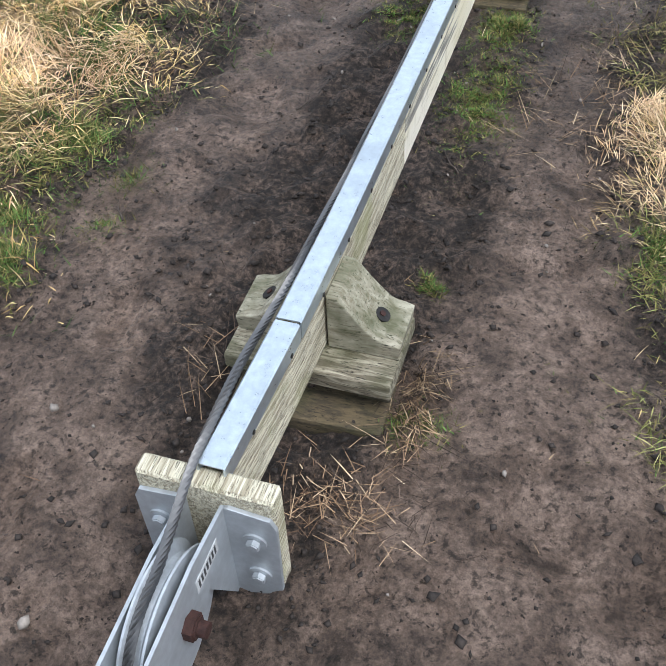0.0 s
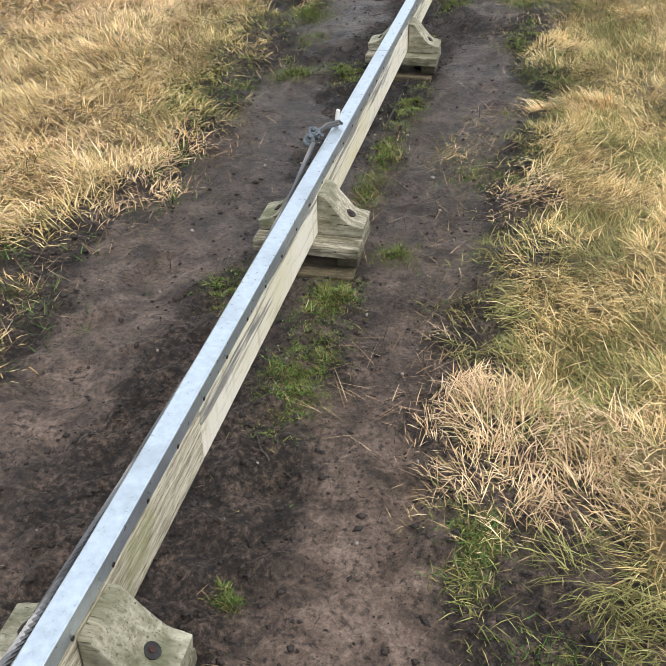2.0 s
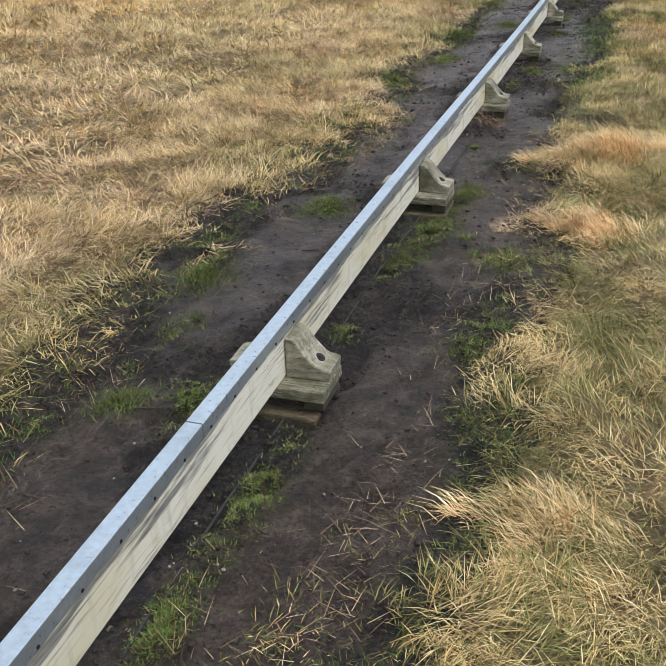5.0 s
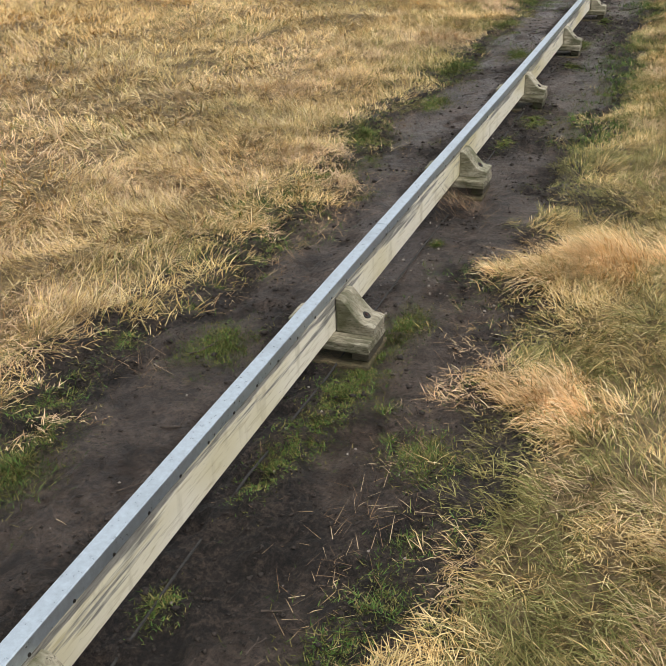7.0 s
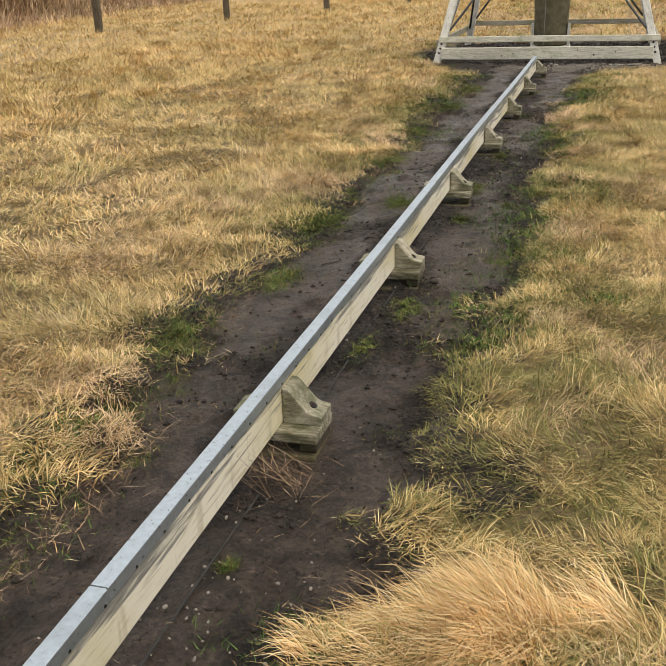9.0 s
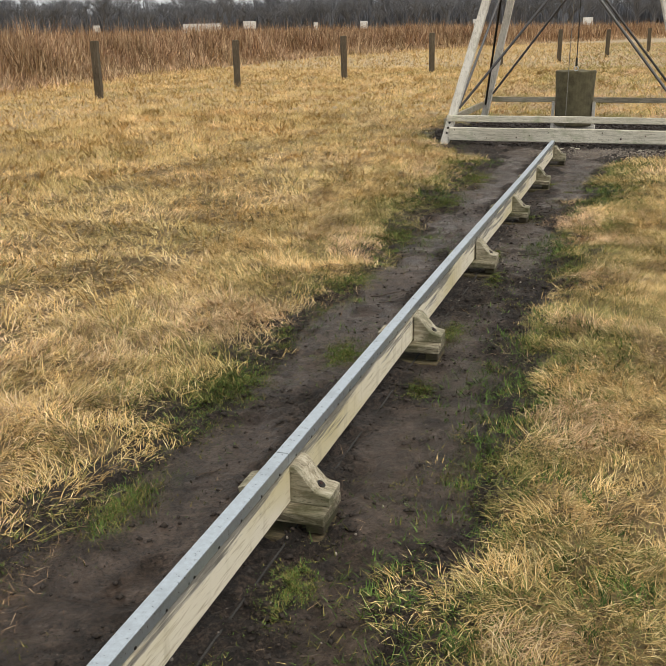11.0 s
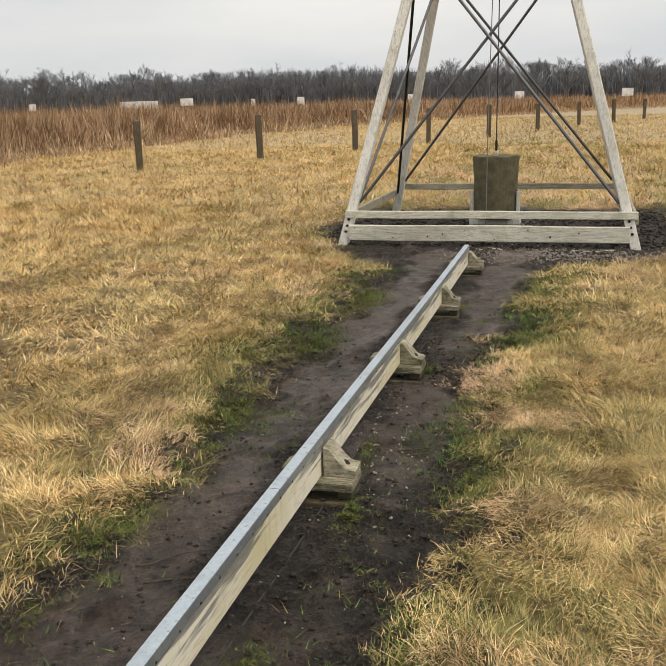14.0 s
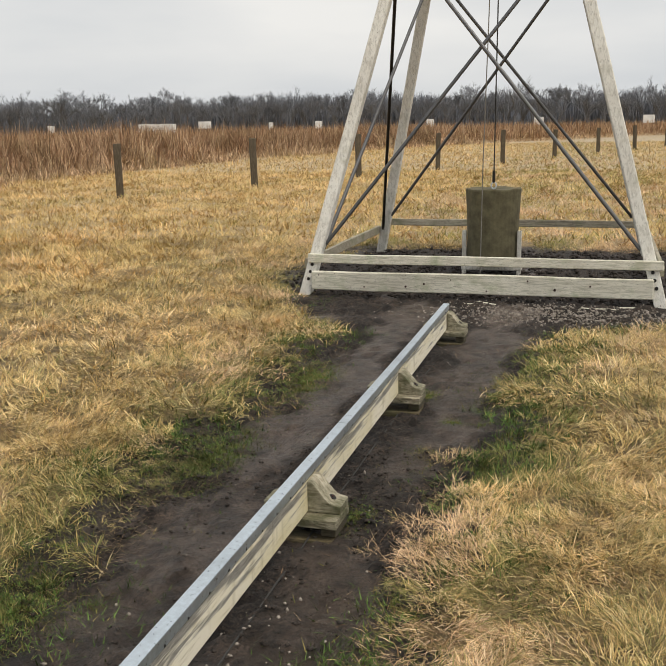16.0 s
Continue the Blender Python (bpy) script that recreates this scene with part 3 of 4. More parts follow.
    for v in bm.verts:
        if v.co.z > -0.05:
            v.co += noise.noise_vector(v.co * 8) * Vector((0.004, 0.005, 0.0))
    ob = part("tie_pad", bm, SHADED_SLAB_WOOD, None, "brown weathered plank pad sunk in mud under a tie")
    return tagged(ob, "", "pad", "pads under the ties")


rng = random.Random(4)
tie, pad = build_tie(), build_pad()
for i, y in enumerate(TIE_Y):
    m = pose(0.002 * math.sin(i * 2.1), y, 0, 0, rng.uniform(-0.6, 0.6), rng.uniform(-1.2, 1.2) if i else 0)
    if i == 0:
        tie.matrix_world, pad.matrix_world = m, pose(0, y - 0.02, 0, 0, 0, 2)
    else:
        copy_thing(tie, m)
        copy_thing(pad, pose(rng.uniform(-0.006, 0.006), y + rng.uniform(0, 0.03), rng.uniform(-0.006, 0.0), 0, 0, rng.uniform(-2, 2)))


# ---- pulley at the rail's end ----
def build_pulley():
    p = tagged(empty("pulley_bracket", pose(0, 0, 0)), "grey steel pulley bracket bolted to a timber end board", "pulley")
    cx = -0.033
    bm = box((cx - 0.118, -0.428, -0.14), (cx + 0.118, -0.388, 0.19), 0.005)
    bmesh.ops.bisect_plane(bm, geom=bm.verts[:] + bm.edges[:] + bm.faces[:], plane_co=(cx, 0, 0), plane_no=(1, 0, 0))
    part("end_board", bm, RAIL_WOOD_WORN, p, "pale weathered end board")
    for s in (-1, 1):
        x0 = cx + s * 0.032
        bm = extrude_profile([(x0, -0.12), (x0 + s * 0.086, -0.105), (x0 + s * 0.09, 0.13), (x0 + s * 0.08, 0.152), (x0 + s * 0.01, 0.16), (x0, 0.155)], -0.437, -0.4285, 0.0015)
        plate = part("flange", bm, STEEL, p, "grey steel flange")
        for z in (0.085, -0.02):
            bx = x0 + s * 0.05
            part("washer", cylinder((bx, -0.4395, z), (0, -1, 0), 0.021, 0.004, 18), STEEL, plate)
            part("bolt_head", cylinder((bx, -0.447, z), (0, -1, 0), 0.0125, 0.013, 6, 0.002), STEEL, plate, "hexagonal bolt head")
        side = bmesh.new()
        outline = ((-0.432, 0.16), (-0.55, 0.175), (-0.84, 0.165), (-0.84, 0.05), (-0.70, 0.045), (-0.52, 0.05), (-0.432, -0.12))
        a = [side.verts.new((x0 - 0.003, y, z)) for y, z in outline]
        b = [side.verts.new((x0 + 0.003, y, z)) for y, z in outline]
        side.faces.new(a)
        side.faces.new(b[::-1])
        for i in range(len(a)):
            j = (i + 1) % len(a)
            side.faces.new((a[i], b[i], b[j], a[j]))
        bmesh.ops.recalc_face_normals(side, faces=side.faces[:])
        part("side_plate", side, STEEL, p, "grey steel side plate")
    bm = bmesh.new()
    prof = ((0.130, -0.020), (0.130, -0.016), (0.112, -0.007), (0.112, 0.007), (0.130, 0.016), (0.130, 0.020), (0.02, 0.020), (0.02, -0.020))
    rings = [[bm.verts.new((cx + x, -0.60 + r * math.cos(2 * math.pi * k / 48), 0.065 + r * math.sin(2 * math.pi * k / 48))) for r, x in prof] for k in range(48)]
    for k in range(48):
        a, b = rings[k], rings[(k + 1) % 48]
        for i in range(len(prof)):
            j = (i + 1) % len(prof)
            bm.faces.new((a[i], a[j], b[j], b[i]))
    bmesh.ops.recalc_face_normals(bm, faces=bm.faces[:])
    part("wheel", bm, STEEL, p, "grooved steel wheel")
    part("axle", cylinder((cx, -0.60, 0.085), (1, 0, 0), 0.014, 0.11, 16), RUST, p, "rusted axle bolt")
    nut = part("axle_nut", cylinder((cx + 0.043, -0.60, 0.085), (1, 0, 0), 0.023, 0.022, 6, 0.003), RUST, p, "rusted hexagonal nut")
    part("thread", cylinder((cx + 0.061, -0.60, 0.085), (1, 0, 0), 0.0135, 0.016, 14), RUST, nut)
    part("end_bar", cylinder((cx, -0.835, 0.165), (1, 0, 0), 0.016, 0.085, 14, 0.003), STEEL, p, "round steel end bar")
    tag = part("plate_label", box((cx + 0.0352, -0.555, 0.100), (cx + 0.0362, -0.475, 0.132), 0), LABEL, p, "pale worn label plate")
    for i in range(7):
        part("mark", box((cx + 0.0362, -0.548 + i * 0.010, 0.106 + 0.002 * (i % 2)), (cx + 0.0368, -0.543 + i * 0.010, 0.126), 0), ROD, tag)
    return p


build_pulley()


def strand_rope(points, r, strands=6, turns_per_m=26.0):
    """A laid rope: strands wound round the line."""
    pts = [Vector(q) for q in points]
    fine = []
    for a, b in zip(pts, pts[1:]):
        k = max(2, int((b - a).length / 0.012))
        fine += [a.lerp(b, i / k) for i in range(k)]
    fine.append(pts[-1])
    for _ in range(6):
        fine = [fine[0]] + [(fine[i - 1] + fine[i] * 2 + fine[i + 1]) / 4 for i in range(1, len(fine) - 1)] + [fine[-1]]
    made = []
    for s in range(strands):
        line, run = [], 0.0
        side = None
        for i, q in enumerate(fine):
            d = (fine[min(i + 1, len(fine) - 1)] - fine[max(i - 1, 0)]).normalized()
            side = d.orthogonal().normalized() if side is None else (side - d * side.dot(d)).normalized()
            up = d.cross(side)
            if i:
                run += (q - fine[i - 1]).length
            a = 2 * math.pi * (s / strands + run * turns_per_m / 2)
            line.append(q + (side * math.cos(a) + up * math.sin(a)) * r * 0.62)
        made.append(tube(line, r * 0.46, 4))
    return made


def build_rope():
    rope = tagged(empty("pull_rope", pose(0, 0, 0)), "grey steel wire rope tied to the rail", "rope")
    arc = [(-0.040, -0.60 + 0.121 * math.cos(a), 0.065 + 0.121 * math.sin(a)) for a in [radians(d) for d in range(200, 76, -8)]]
    line = arc + [(-0.048, -0.48, 0.204), (-0.056, -0.40, 0.214), (-0.053, -0.2, 0.226), (-0.040, 0.0, 0.226), (-0.034, 0.3, 0.216), (-0.033, 0.8, 0.200), (-0.033, 1.3, 0.200), (-0.036, 1.65, 0.215), (-0.044, 1.93, 0.250)]
    for bm in strand_rope(line, 0.0085):
        part("strand", bm, WIRE, rope, "twisted steel wire")
    part("loop", tube([(-0.048, 1.93, 0.256), (-0.046, 1.97, 0.268), (-0.02, 2.03, 0.276), (0.008, 2.085, 0.268), (0.014, 2.10, 0.254), (0.0, 2.10, 0.249), (-0.026, 2.06, 0.254), (-0.05, 1.99, 0.258)], 0.005, 8), WIRE, rope, "dark wire loop")
    r = random.Random(3)
    for i in range(7):
        c = Vector((-0.052 + r.uniform(-0.014, 0.014), 1.935 + i * 0.011 + r.uniform(-0.01, 0.01), 0.256 + r.uniform(-0.006, 0.010)))
        pts = [c + Vector((0.014 * math.cos(a), 0.010 * math.sin(a) * r.uniform(0.7, 1.2), 0.012 * math.sin(a + i))) for a in [2 * math.pi * k / 12 for k in range(11)]]
        part("knot", tube(pts, 0.0062, 6), BLUE_KNOT, rope, "blue-grey rope knot")
    part("toggle", cylinder((-0.004, 2.11, 0.268), (0.1, 0.15, 1), 0.0075, 0.06, 12, 0.003), WHITE_PLASTIC, rope, "white plastic toggle")


build_rope()


def build_return_line():
    ys = np.arange(2.3, 19.6, 0.12)
    xs = 0.046 + 0.005 * np.sin(ys * 1.1) + 0.003 * np.sin(ys * 3.7)
    zs = ground_height(xs, ys) + 0.002
    zs = np.convolve(np.pad(zs, 2, mode="edge"), np.ones(5) / 5, "valid")
    bm = tube(list(zip(xs.tolist(), ys.tolist(), zs.tolist())), 0.0042, 6)
    tagged(part("return_line", bm, BLACK_ROPE, None, "thin dark wire running low beside the rail"), "", "wire")


build_return_line()


# ---- derrick ----
def build_derrick():
    d = tagged(empty("derrick", pose(0, 21.6, 0)), "tall four-legged timber derrick with steel cross rods", "derrick")
    d_inv = Matrix.Translation((0, -21.6, 0))
    k, half, top = 0.252, 1.68, 6.1

    def add(name, bm, mat, label="", under=None):
        bm.transform(d_inv)
        return part(name, bm, mat, under or d, label)

    def corner(sx, sy, z):
        r = half - k * z
        return Vector((sx * r - 0.016 * z, 21.6 + sy * r, z))

    for sx in (-1, 1):
        for sy in (-1, 1):
            leg = add("leg", beam(corner(sx, sy, -0.1), corner(sx, sy, top), 0.112, 0.112, 0.008, 14, 0.006, (0, 1, 0)), TOWER_WOOD, "pale weathered timber leg")
            for z in (0.13, 0.20, 0.27, 0.35, 3.35):
                c = corner(sx, sy, z) + Vector((0.0, sy * 0.058, 0))
                add("bolt", cylinder(c, (0, sy, 0), 0.017, 0.014, 8), DARK_IRON, "dark bolt head", leg)
    # low planks and boards on each side
    for sy, front in ((-1, True), (1, False)):
        y = 21.6 + sy * (half - k * 0.12) + sy * 0.088
        if front:
            plank = add("ground_plank", beam((-1.6, y, 0.125), (1.62, y, 0.125), 0.045, 0.185, 0.008, 10, 0.008), TOWER_PLANK, "broad greenish weathered plank")
            r = random.Random(8)
            for i in range(9):
                x = -1.45 + i * 0.33 + r.uniform(-0.14, 0.14)
                add("knot_mark", cylinder((x, y - 0.0235, 0.125 + r.uniform(-0.06, 0.06)), (0, -1, 0), r.uniform(0.006, 0.013), 0.006, 9), RUST, "dark knot", plank)
        yb = 21.6 + sy * (half - k * 0.34) + sy * 0.088
        zz = 0.335 if front else 0.36
        add("tie_board", beam((-1.655, yb, zz), (1.70, yb, zz), 0.04, 0.088, 0.006, 10, 0.006), TOWER_PLANK if front else TOWER_BACK_SHADED, "weathered tie board, pale in front, shade-toned behind")
    for sx in (-1, 1):
        xb = sx * (half - k * 0.3) + sx * 0.088
        add("side_board", beam((xb, 20.0, 0.27), (xb, 23.2, 0.27), 0.04, 0.10, 0.006, 8, 0.005), TOWER_BACK_SHADED, "weathered side board with shade in its colour")
    # upper girts
    z = 3.40
    r = half - k * z
    for sy in (-1, 1):
        y = 21.6 + sy * (r + 0.085)
        add("girt", beam((-r - 0.17, y, z), (r + 0.07, y, z), 0.04, 0.105, 0.006, 6, 0.004), TOWER_WOOD, "timber girt")
    for sx in (-1, 1):
        x = sx * (r + 0.085) - 0.054
        add("girt", beam((x, 21.6 - r - 0.05, z), (x, 21.6 + r + 0.05, z), 0.04, 0.105, 0.006, 6, 0.004), TOWER_WOOD, "timber girt")
    # cross rods
    for sy in (-1, 1):
        for sx in (-1, 1):
            a, b = corner(sx, sy, 0.46) - Vector((sx * 0.06, sy * 0.0, 0)), corner(-sx, sy, 3.32) + Vector((sx * 0.07, 0, 0))
            off = Vector((0, sy * (0.02 if sx > 0 else -0.03), 0))
            add("cross_rod", tube([a + off, b + off], 0.0185, 10), ROD, "grey steel cross rod")
    for sx in (-1, 1):
        for sy in (-1, 1):
            a, b = corner(sx, sy, 0.2), corner(sx, -sy, 3.32)
            off = Vector((sx * (0.02 if sy > 0 else -0.03), 0, 0))
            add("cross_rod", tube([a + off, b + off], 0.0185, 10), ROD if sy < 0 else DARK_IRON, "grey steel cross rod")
    add("head_block", box((-0.30, 21.3, 6.0), (0.30, 21.9, 6.16), 0.01), TOWER_WOOD, "timber head block")
    return d


build_derrick()


def build_weight():
    w = tagged(empty("drop_weight", pose(-0.02, 21.6, 0)), "dark mossy concrete drop weight in a pale stand", "weight")
    bm = bmesh.new()
    prof = ((0.02, 0.10), (0.27, 0.10), (0.282, 0.12), (0.281, 0.4), (0.287, 0.6), (0.298, 0.8), (0.305, 0.90), (0.300, 0.915), (0.02, 0.90))
    seg = 40
    rings = [[bm.verts.new((r * math.cos(2 * math.pi * k / seg), r * math.sin(2 * math.pi * k / seg), z + (0.006 * math.sin(k * 0.9) if z > 0.85 and r > 0.1 else 0))) for r, z in prof] for k in range(seg)]
    for k in range(seg):
        a, b = rings[k], rings[(k + 1) % seg]
        for i in range(len(prof) - 1):
            bm.faces.new((a[i], b[i], b[i + 1], a[i + 1]))
    bmesh.ops.contextual_create(bm, geom=[r[-1] for r in rings])
    bmesh.ops.contextual_create(bm, geom=[r[0] for r in rings])
    bmesh.ops.recalc_face_normals(bm, faces=bm.faces[:])
    part("block", bm, CONCRETE, w, "dark greenish concrete block")
    for sx in (-1, 1):
        part("stand_post", beam((sx * 0.302, -0.10, -0.05), (sx * 0.302, -0.10, 0.46), 0.045, 0.05, 0.004, 3, 0.002, (0, 1, 0)), TOWER_WOOD, w, "pale stand post")
    part("stand_bar", box((-0.33, -0.13, 0.02), (0.33, 0.13, 0.098), 0.005), TOWER_WOOD, w, "pale stand bar")
    ring = bmesh.new()
    tube([(0.028 * math.cos(a), 0, 0.945 + 0.034 * math.sin(a)) for a in [2 * math.pi * k / 16 for k in range(17)]], 0.008, 8, ring)
    part("lifting_ring", ring, ZINC, w, "pale steel lifting ring")
    part("shackle", cylinder((0, 0, 1.04), (0, 0, 1), 0.017, 0.13, 10, 0.004), DARK_IRON, w, "black shackle")
    return w


build_weight()
tagged(part("hoist_rope", tube([(-0.02, 21.6, 1.09), (-0.01, 21.6, 3.0), (-0.015, 21.6, 6.0)], 0.0075, 6), BLACK_ROPE, None, "thin black hoist rope above the weight"), "", "rope")
tagged(part("hoist_rope", tube([(-0.11, 21.24, 0.0), (-0.10, 21.26, 1.2), (-0.07, 21.4, 3.2), (-0.06, 21.5, 6.0)], 0.006, 6), TAN_ROPE, None, "thin grey cord hanging in front of the weight"), "", "rope")


# ---- fence posts ----
def build_posts():
    fence = ((-13.6, 22.6), (-11.75, 27.1), (-9.95, 31.4), (-8.22, 35.9), (-6.4, 40.5), (-4.68, 45.4), (-2.86, 50.3), (-1.1, 56.3), (0.79, 62.9), (2.79, 69.4), (4.9, 76.0), (7.1, 83.0))
    base = None
    r = random.Random(6)
    for x, y in fence:
        if base is None:
            bm = box((-0.085, -0.085, -0.3), (0.085, 0.085, 1.36), 0.015, segments=2)
            for i in range(1, 8):
                bmesh.ops.bisect_plane(bm, geom=bm.verts[:] + bm.edges[:] + bm.faces[:], plane_co=(0, 0, 1.36 * i / 8), plane_no=(0, 0, 1))
            for v in bm.verts:
                v.co += noise.noise_vector(v.co * 2.5) * 0.012
            base = tagged(part("fence_post", bm, POST_WOOD, None, "weathered brown square wooden fence post in dry grass"), "", "post", "posts of the fence line")
            base.matrix_world = pose(x, y, 0, 1, -1, 10)
        else:
            copy_thing(base, pose(x, y, r.uniform(-0.06, 0.03), r.uniform(-1.5, 1.5), r.uniform(-2, 1.5), r.uniform(0, 40)))


build_posts()


# ---- white markers and a trailer far out in the prairie ----
def build_markers():
    base = None
    for x, w, z in ((-118.0, 1.5, 2.0), (-80.9, 2.7, 2.35), (-55.6, 1.45, 2.0), (-32.5, 1.45, 1.95), (-11.3, 1.8, 1.95), (8.8, 2.1, 2.0), (-66.0, 0.9, 1.9)):
        mk = tagged(empty("field_marker", pose(x, 200, 0, 0, 0, 12)), "white marker board far out in tall grass", "marker", "white markers in the prairie")
        part("board", box((-w / 2, -0.15, z - 0.75), (w / 2, 0.15, z + 0.75), 0.02), WHITE_BOARD, mk, "white board")
        for s in (-1, 1):
            part("post", box((s * w * 0.35 - 0.06, -0.06, -0.2), (s * w * 0.35 + 0.06, 0.06, z - 0.75), 0.01), POST_WOOD, mk)
    tr = tagged(empty("white_trailer", pose(-92.0, 200, 0, 0, 0, 8)), "long low white trailer behind the tall grass", "trailer")
    part("body", box((-3.9, -1.1, 0.7), (3.9, 1.1, 2.75), 0.12, segments=3), WHITE_BOARD, tr, "white trailer body")
    for s in (-1, 1):
        part("wheel", cylinder((s * 1.4, -1.0, 0.45), (0, 1, 0), 0.45, 0.3, 18), DARK_IRON, tr, "dark wheel")


build_markers()


# ---- far bare trees ----
def tree_arrays(seed, height):
    """A bare winter tree: trunk and limbs as tapered rods, and a crown of fine twigs."""
    r = random.Random(seed)
    limbs = bmesh.new()
    twigs = []

    def grow(p, d, length, radius, level):
        q = p + d * length
        mid = p.lerp(q, 0.5) + Vector((r.uniform(-1, 1), r.uniform(-1, 1), 0)) * length * 0.06
        tube([p, mid, q] if level < 2 else [p, q], radius, 5 if level < 1 else 3, limbs, 0.6)
        if level >= 3:
            for _ in range(6):
                t = mid.lerp(q, r.random())
                e = (d + Vector((r.uniform(-1, 1), r.uniform(-1, 1), r.uniform(-0.35, 0.9)))).normalized()
                twigs.append((t, t + e * r.uniform(0.7, 1.9), r.uniform(0.03, 0.06)))
                u = t + e * 0.6
                for _ in range(2):
                    e2 = (e + Vector((r.uniform(-1, 1), r.uniform(-1, 1), r.uniform(-0.4, 0.8)))).normalized()
                    twigs.append((u, u + e2 * r.uniform(0.5, 1.3), r.uniform(0.02, 0.045)))
            return
        for i in range(r.choice((3, 4, 4)) if level else 6):
            side = Vector((r.uniform(-1, 1), r.uniform(-1, 1), 0)).normalized()
            e = (d * r.uniform(0.6, 1.1) + side * r.uniform(0.45, 0.95) + Vector((0, 0, 0.25))).normalized()
            start = p.lerp(q, r.uniform(0.45, 1.0) if level else r.uniform(0.35, 1.0))
            grow(start, e, length * r.uniform(0.5, 0.75), radius * 0.55, level + 1)
    grow(Vector((0, 0, -0.3)), Vector((r.uniform(-0.05, 0.05), 0, 1)).normalized(), height * 0.5, height * 0.02, 0)
    n = len(twigs)
    v = np.zeros((n * 3, 3))
    for i, (a, b, w) in enumerate(twigs):
        s = Vector((r.uniform(-1, 1), r.uniform(-1, 1), r.uniform(-0.4, 0.4))).normalized() * w
        v[i * 3], v[i * 3 + 1], v[i * 3 + 2] = a - s, a + s, b
    return limbs, v, np.arange(n * 3).reshape(-1, 3)


def build_trees():
    kinds = []
    for s in range(6):
        limbs, v, t = tree_arrays(20 + s, 12.5)
        tr = tagged(empty("bare_tree"), "bare winter tree in a far wood, greyed by haze", "tree", "trees of the far wood")
        part("trunk", limbs, HAZED_BARK, tr, "trunk and limbs with haze in their grey")
        crown = tri_mesh("crown", v, t, HAZED_TWIG)
        crown.parent = tr
        tagged(crown, "crown of bare fine twigs")
        kinds.append(tr)
    r = random.Random(12)
    k = 0
    for row, (y0, step, grow) in enumerate(((264, 5.6, 0.84), (275, 5.2, 0.93), (287, 5.2, 1.02))):
        x = -235.0
        while x < 50:
            y = y0 + r.uniform(-4, 4) + x * 0.05
            tall = grow * r.uniform(0.78, 1.04) * (1.12 if x < -150 else 1.0) * (1.25 if r.random() < 0.02 else 1.0)
            m = pose(x, y, 0, 0, 0, r.uniform(0, 360)) @ Matrix.Scale(tall, 4)
            if k < 6:
                kinds[k].matrix_world = m
            else:
                c = copy_thing(kinds[k % 6], m)
                c.matrix_world = m
            k += 1
            x += step * r.uniform(0.6, 1.4)


build_trees()


def build_far_woods():
    """Undergrowth and more distant trunks that close the wood, as one mass of thin strips."""
    g = np.random.default_rng(5)
    n = 60000
    x = g.uniform(-330, 130, n)
    y = 292 + g.uniform(0, 60, n) + x * 0.05
    h = (5.6 + 5.6 * fbm(x * 0.05, y * 0.03, 8.0, 3)) * g.uniform(0.55, 1.1, n) * (1 + (y - 292 - x * 0.05) / 160)
    yaw = g.uniform(0, 2 * np.pi, n)
    v, t, tone = blades(x, y, np.full(n, -0.2), h, g.uniform(0.25, 0.8, n), yaw, g.normal(0, 0.22, n), g.normal(0, 0.2, n), np.zeros(n), g, True)
    ob = tri_mesh("far_woods", v, t, HAZED_WOODS, tone)
    tagged(ob, "dense undergrowth and trunks of a far wood, greyed by haze", "woods", kind="stuff")


build_far_woods()


# ---- tall prairie grass ----
EDGE_Y = (-40, 15, 20, 36, 58, 82, 121, 180, 260)
EDGE_X = (-14, -15.5, -15.8, -16.6, -17.2, -12.0, 4.5, 40, 90)


def build_prairie():
    g = np.random.default_rng(11)

    def strip(count, d0, d1, y0, y1, power):
        y = y0 + (y1 - y0) * g.uniform(0, 1, count) ** power
        back = d0 + (d1 - d0) * g.uniform(0, 1, count) ** 1.4
        x = np.interp(y, EDGE_Y, EDGE_X) - back + (vnoise(y * 0.35, y * 0, 3.0) - 0.5) * 1.6 + g.normal(0, 0.6, count)
        return x, y, back
    sets = [strip(46000, 0, 5, 24, 90, 1.3), strip(26000, 4, 30, 24, 130, 1.2), strip(18000, 0, 12, 80, 255, 1.0), strip(16000, 20, 160, 20, 255, 1.0)]
    x, y, back = (np.concatenate(c) for c in zip(*sets))
    n = len(x)
    clump = fbm(x * 0.5, y * 0.5, 6.0, 3)
    h = (0.40 + 1.5 * smooth(0.6, 4.0, back + (clump - 0.5) * 4)) * (0.7 + 0.6 * clump) * g.uniform(0.6, 1.12, n)
    dist = np.hypot(x, y - 8)
    w = 0.011 + dist * 0.0005 * g.uniform(0.5, 1.2, n)
    yaw = g.uniform(0, 2 * np.pi, n)
    lean = np.abs(g.normal(0.18, 0.28, n)) + 0.7 * smooth(3.0, 0.6, back) * g.uniform(0, 1, n)
    tone = np.clip(0.95 - back / 3.0 + g.normal(0, 0.3, n), 0, 1) * (0.35 + 0.65 * smooth(0.4, 0.55, clump))
    v, t, tone = blades(x, y, np.full(n, -0.03), h, w, yaw, lean, np.abs(g.normal(0.3, 0.3, n)), tone, g, False, True)
    tagged(tri_mesh("prairie_grass", v, t, PRAIRIE, tone), "tall russet prairie grass standing beyond the fence posts", "tall grass", kind="stuff")


build_prairie()


# ---- meadow grass ----
FENCE_Y, FENCE_X = (12.0, 22.6, 40.5, 56.3, 83.0), (-17.8, -13.6, -6.4, -1.1, 7.1)


def cover(x, y):
    """How thick the turf stands: it thins out over half a metre towards the path."""
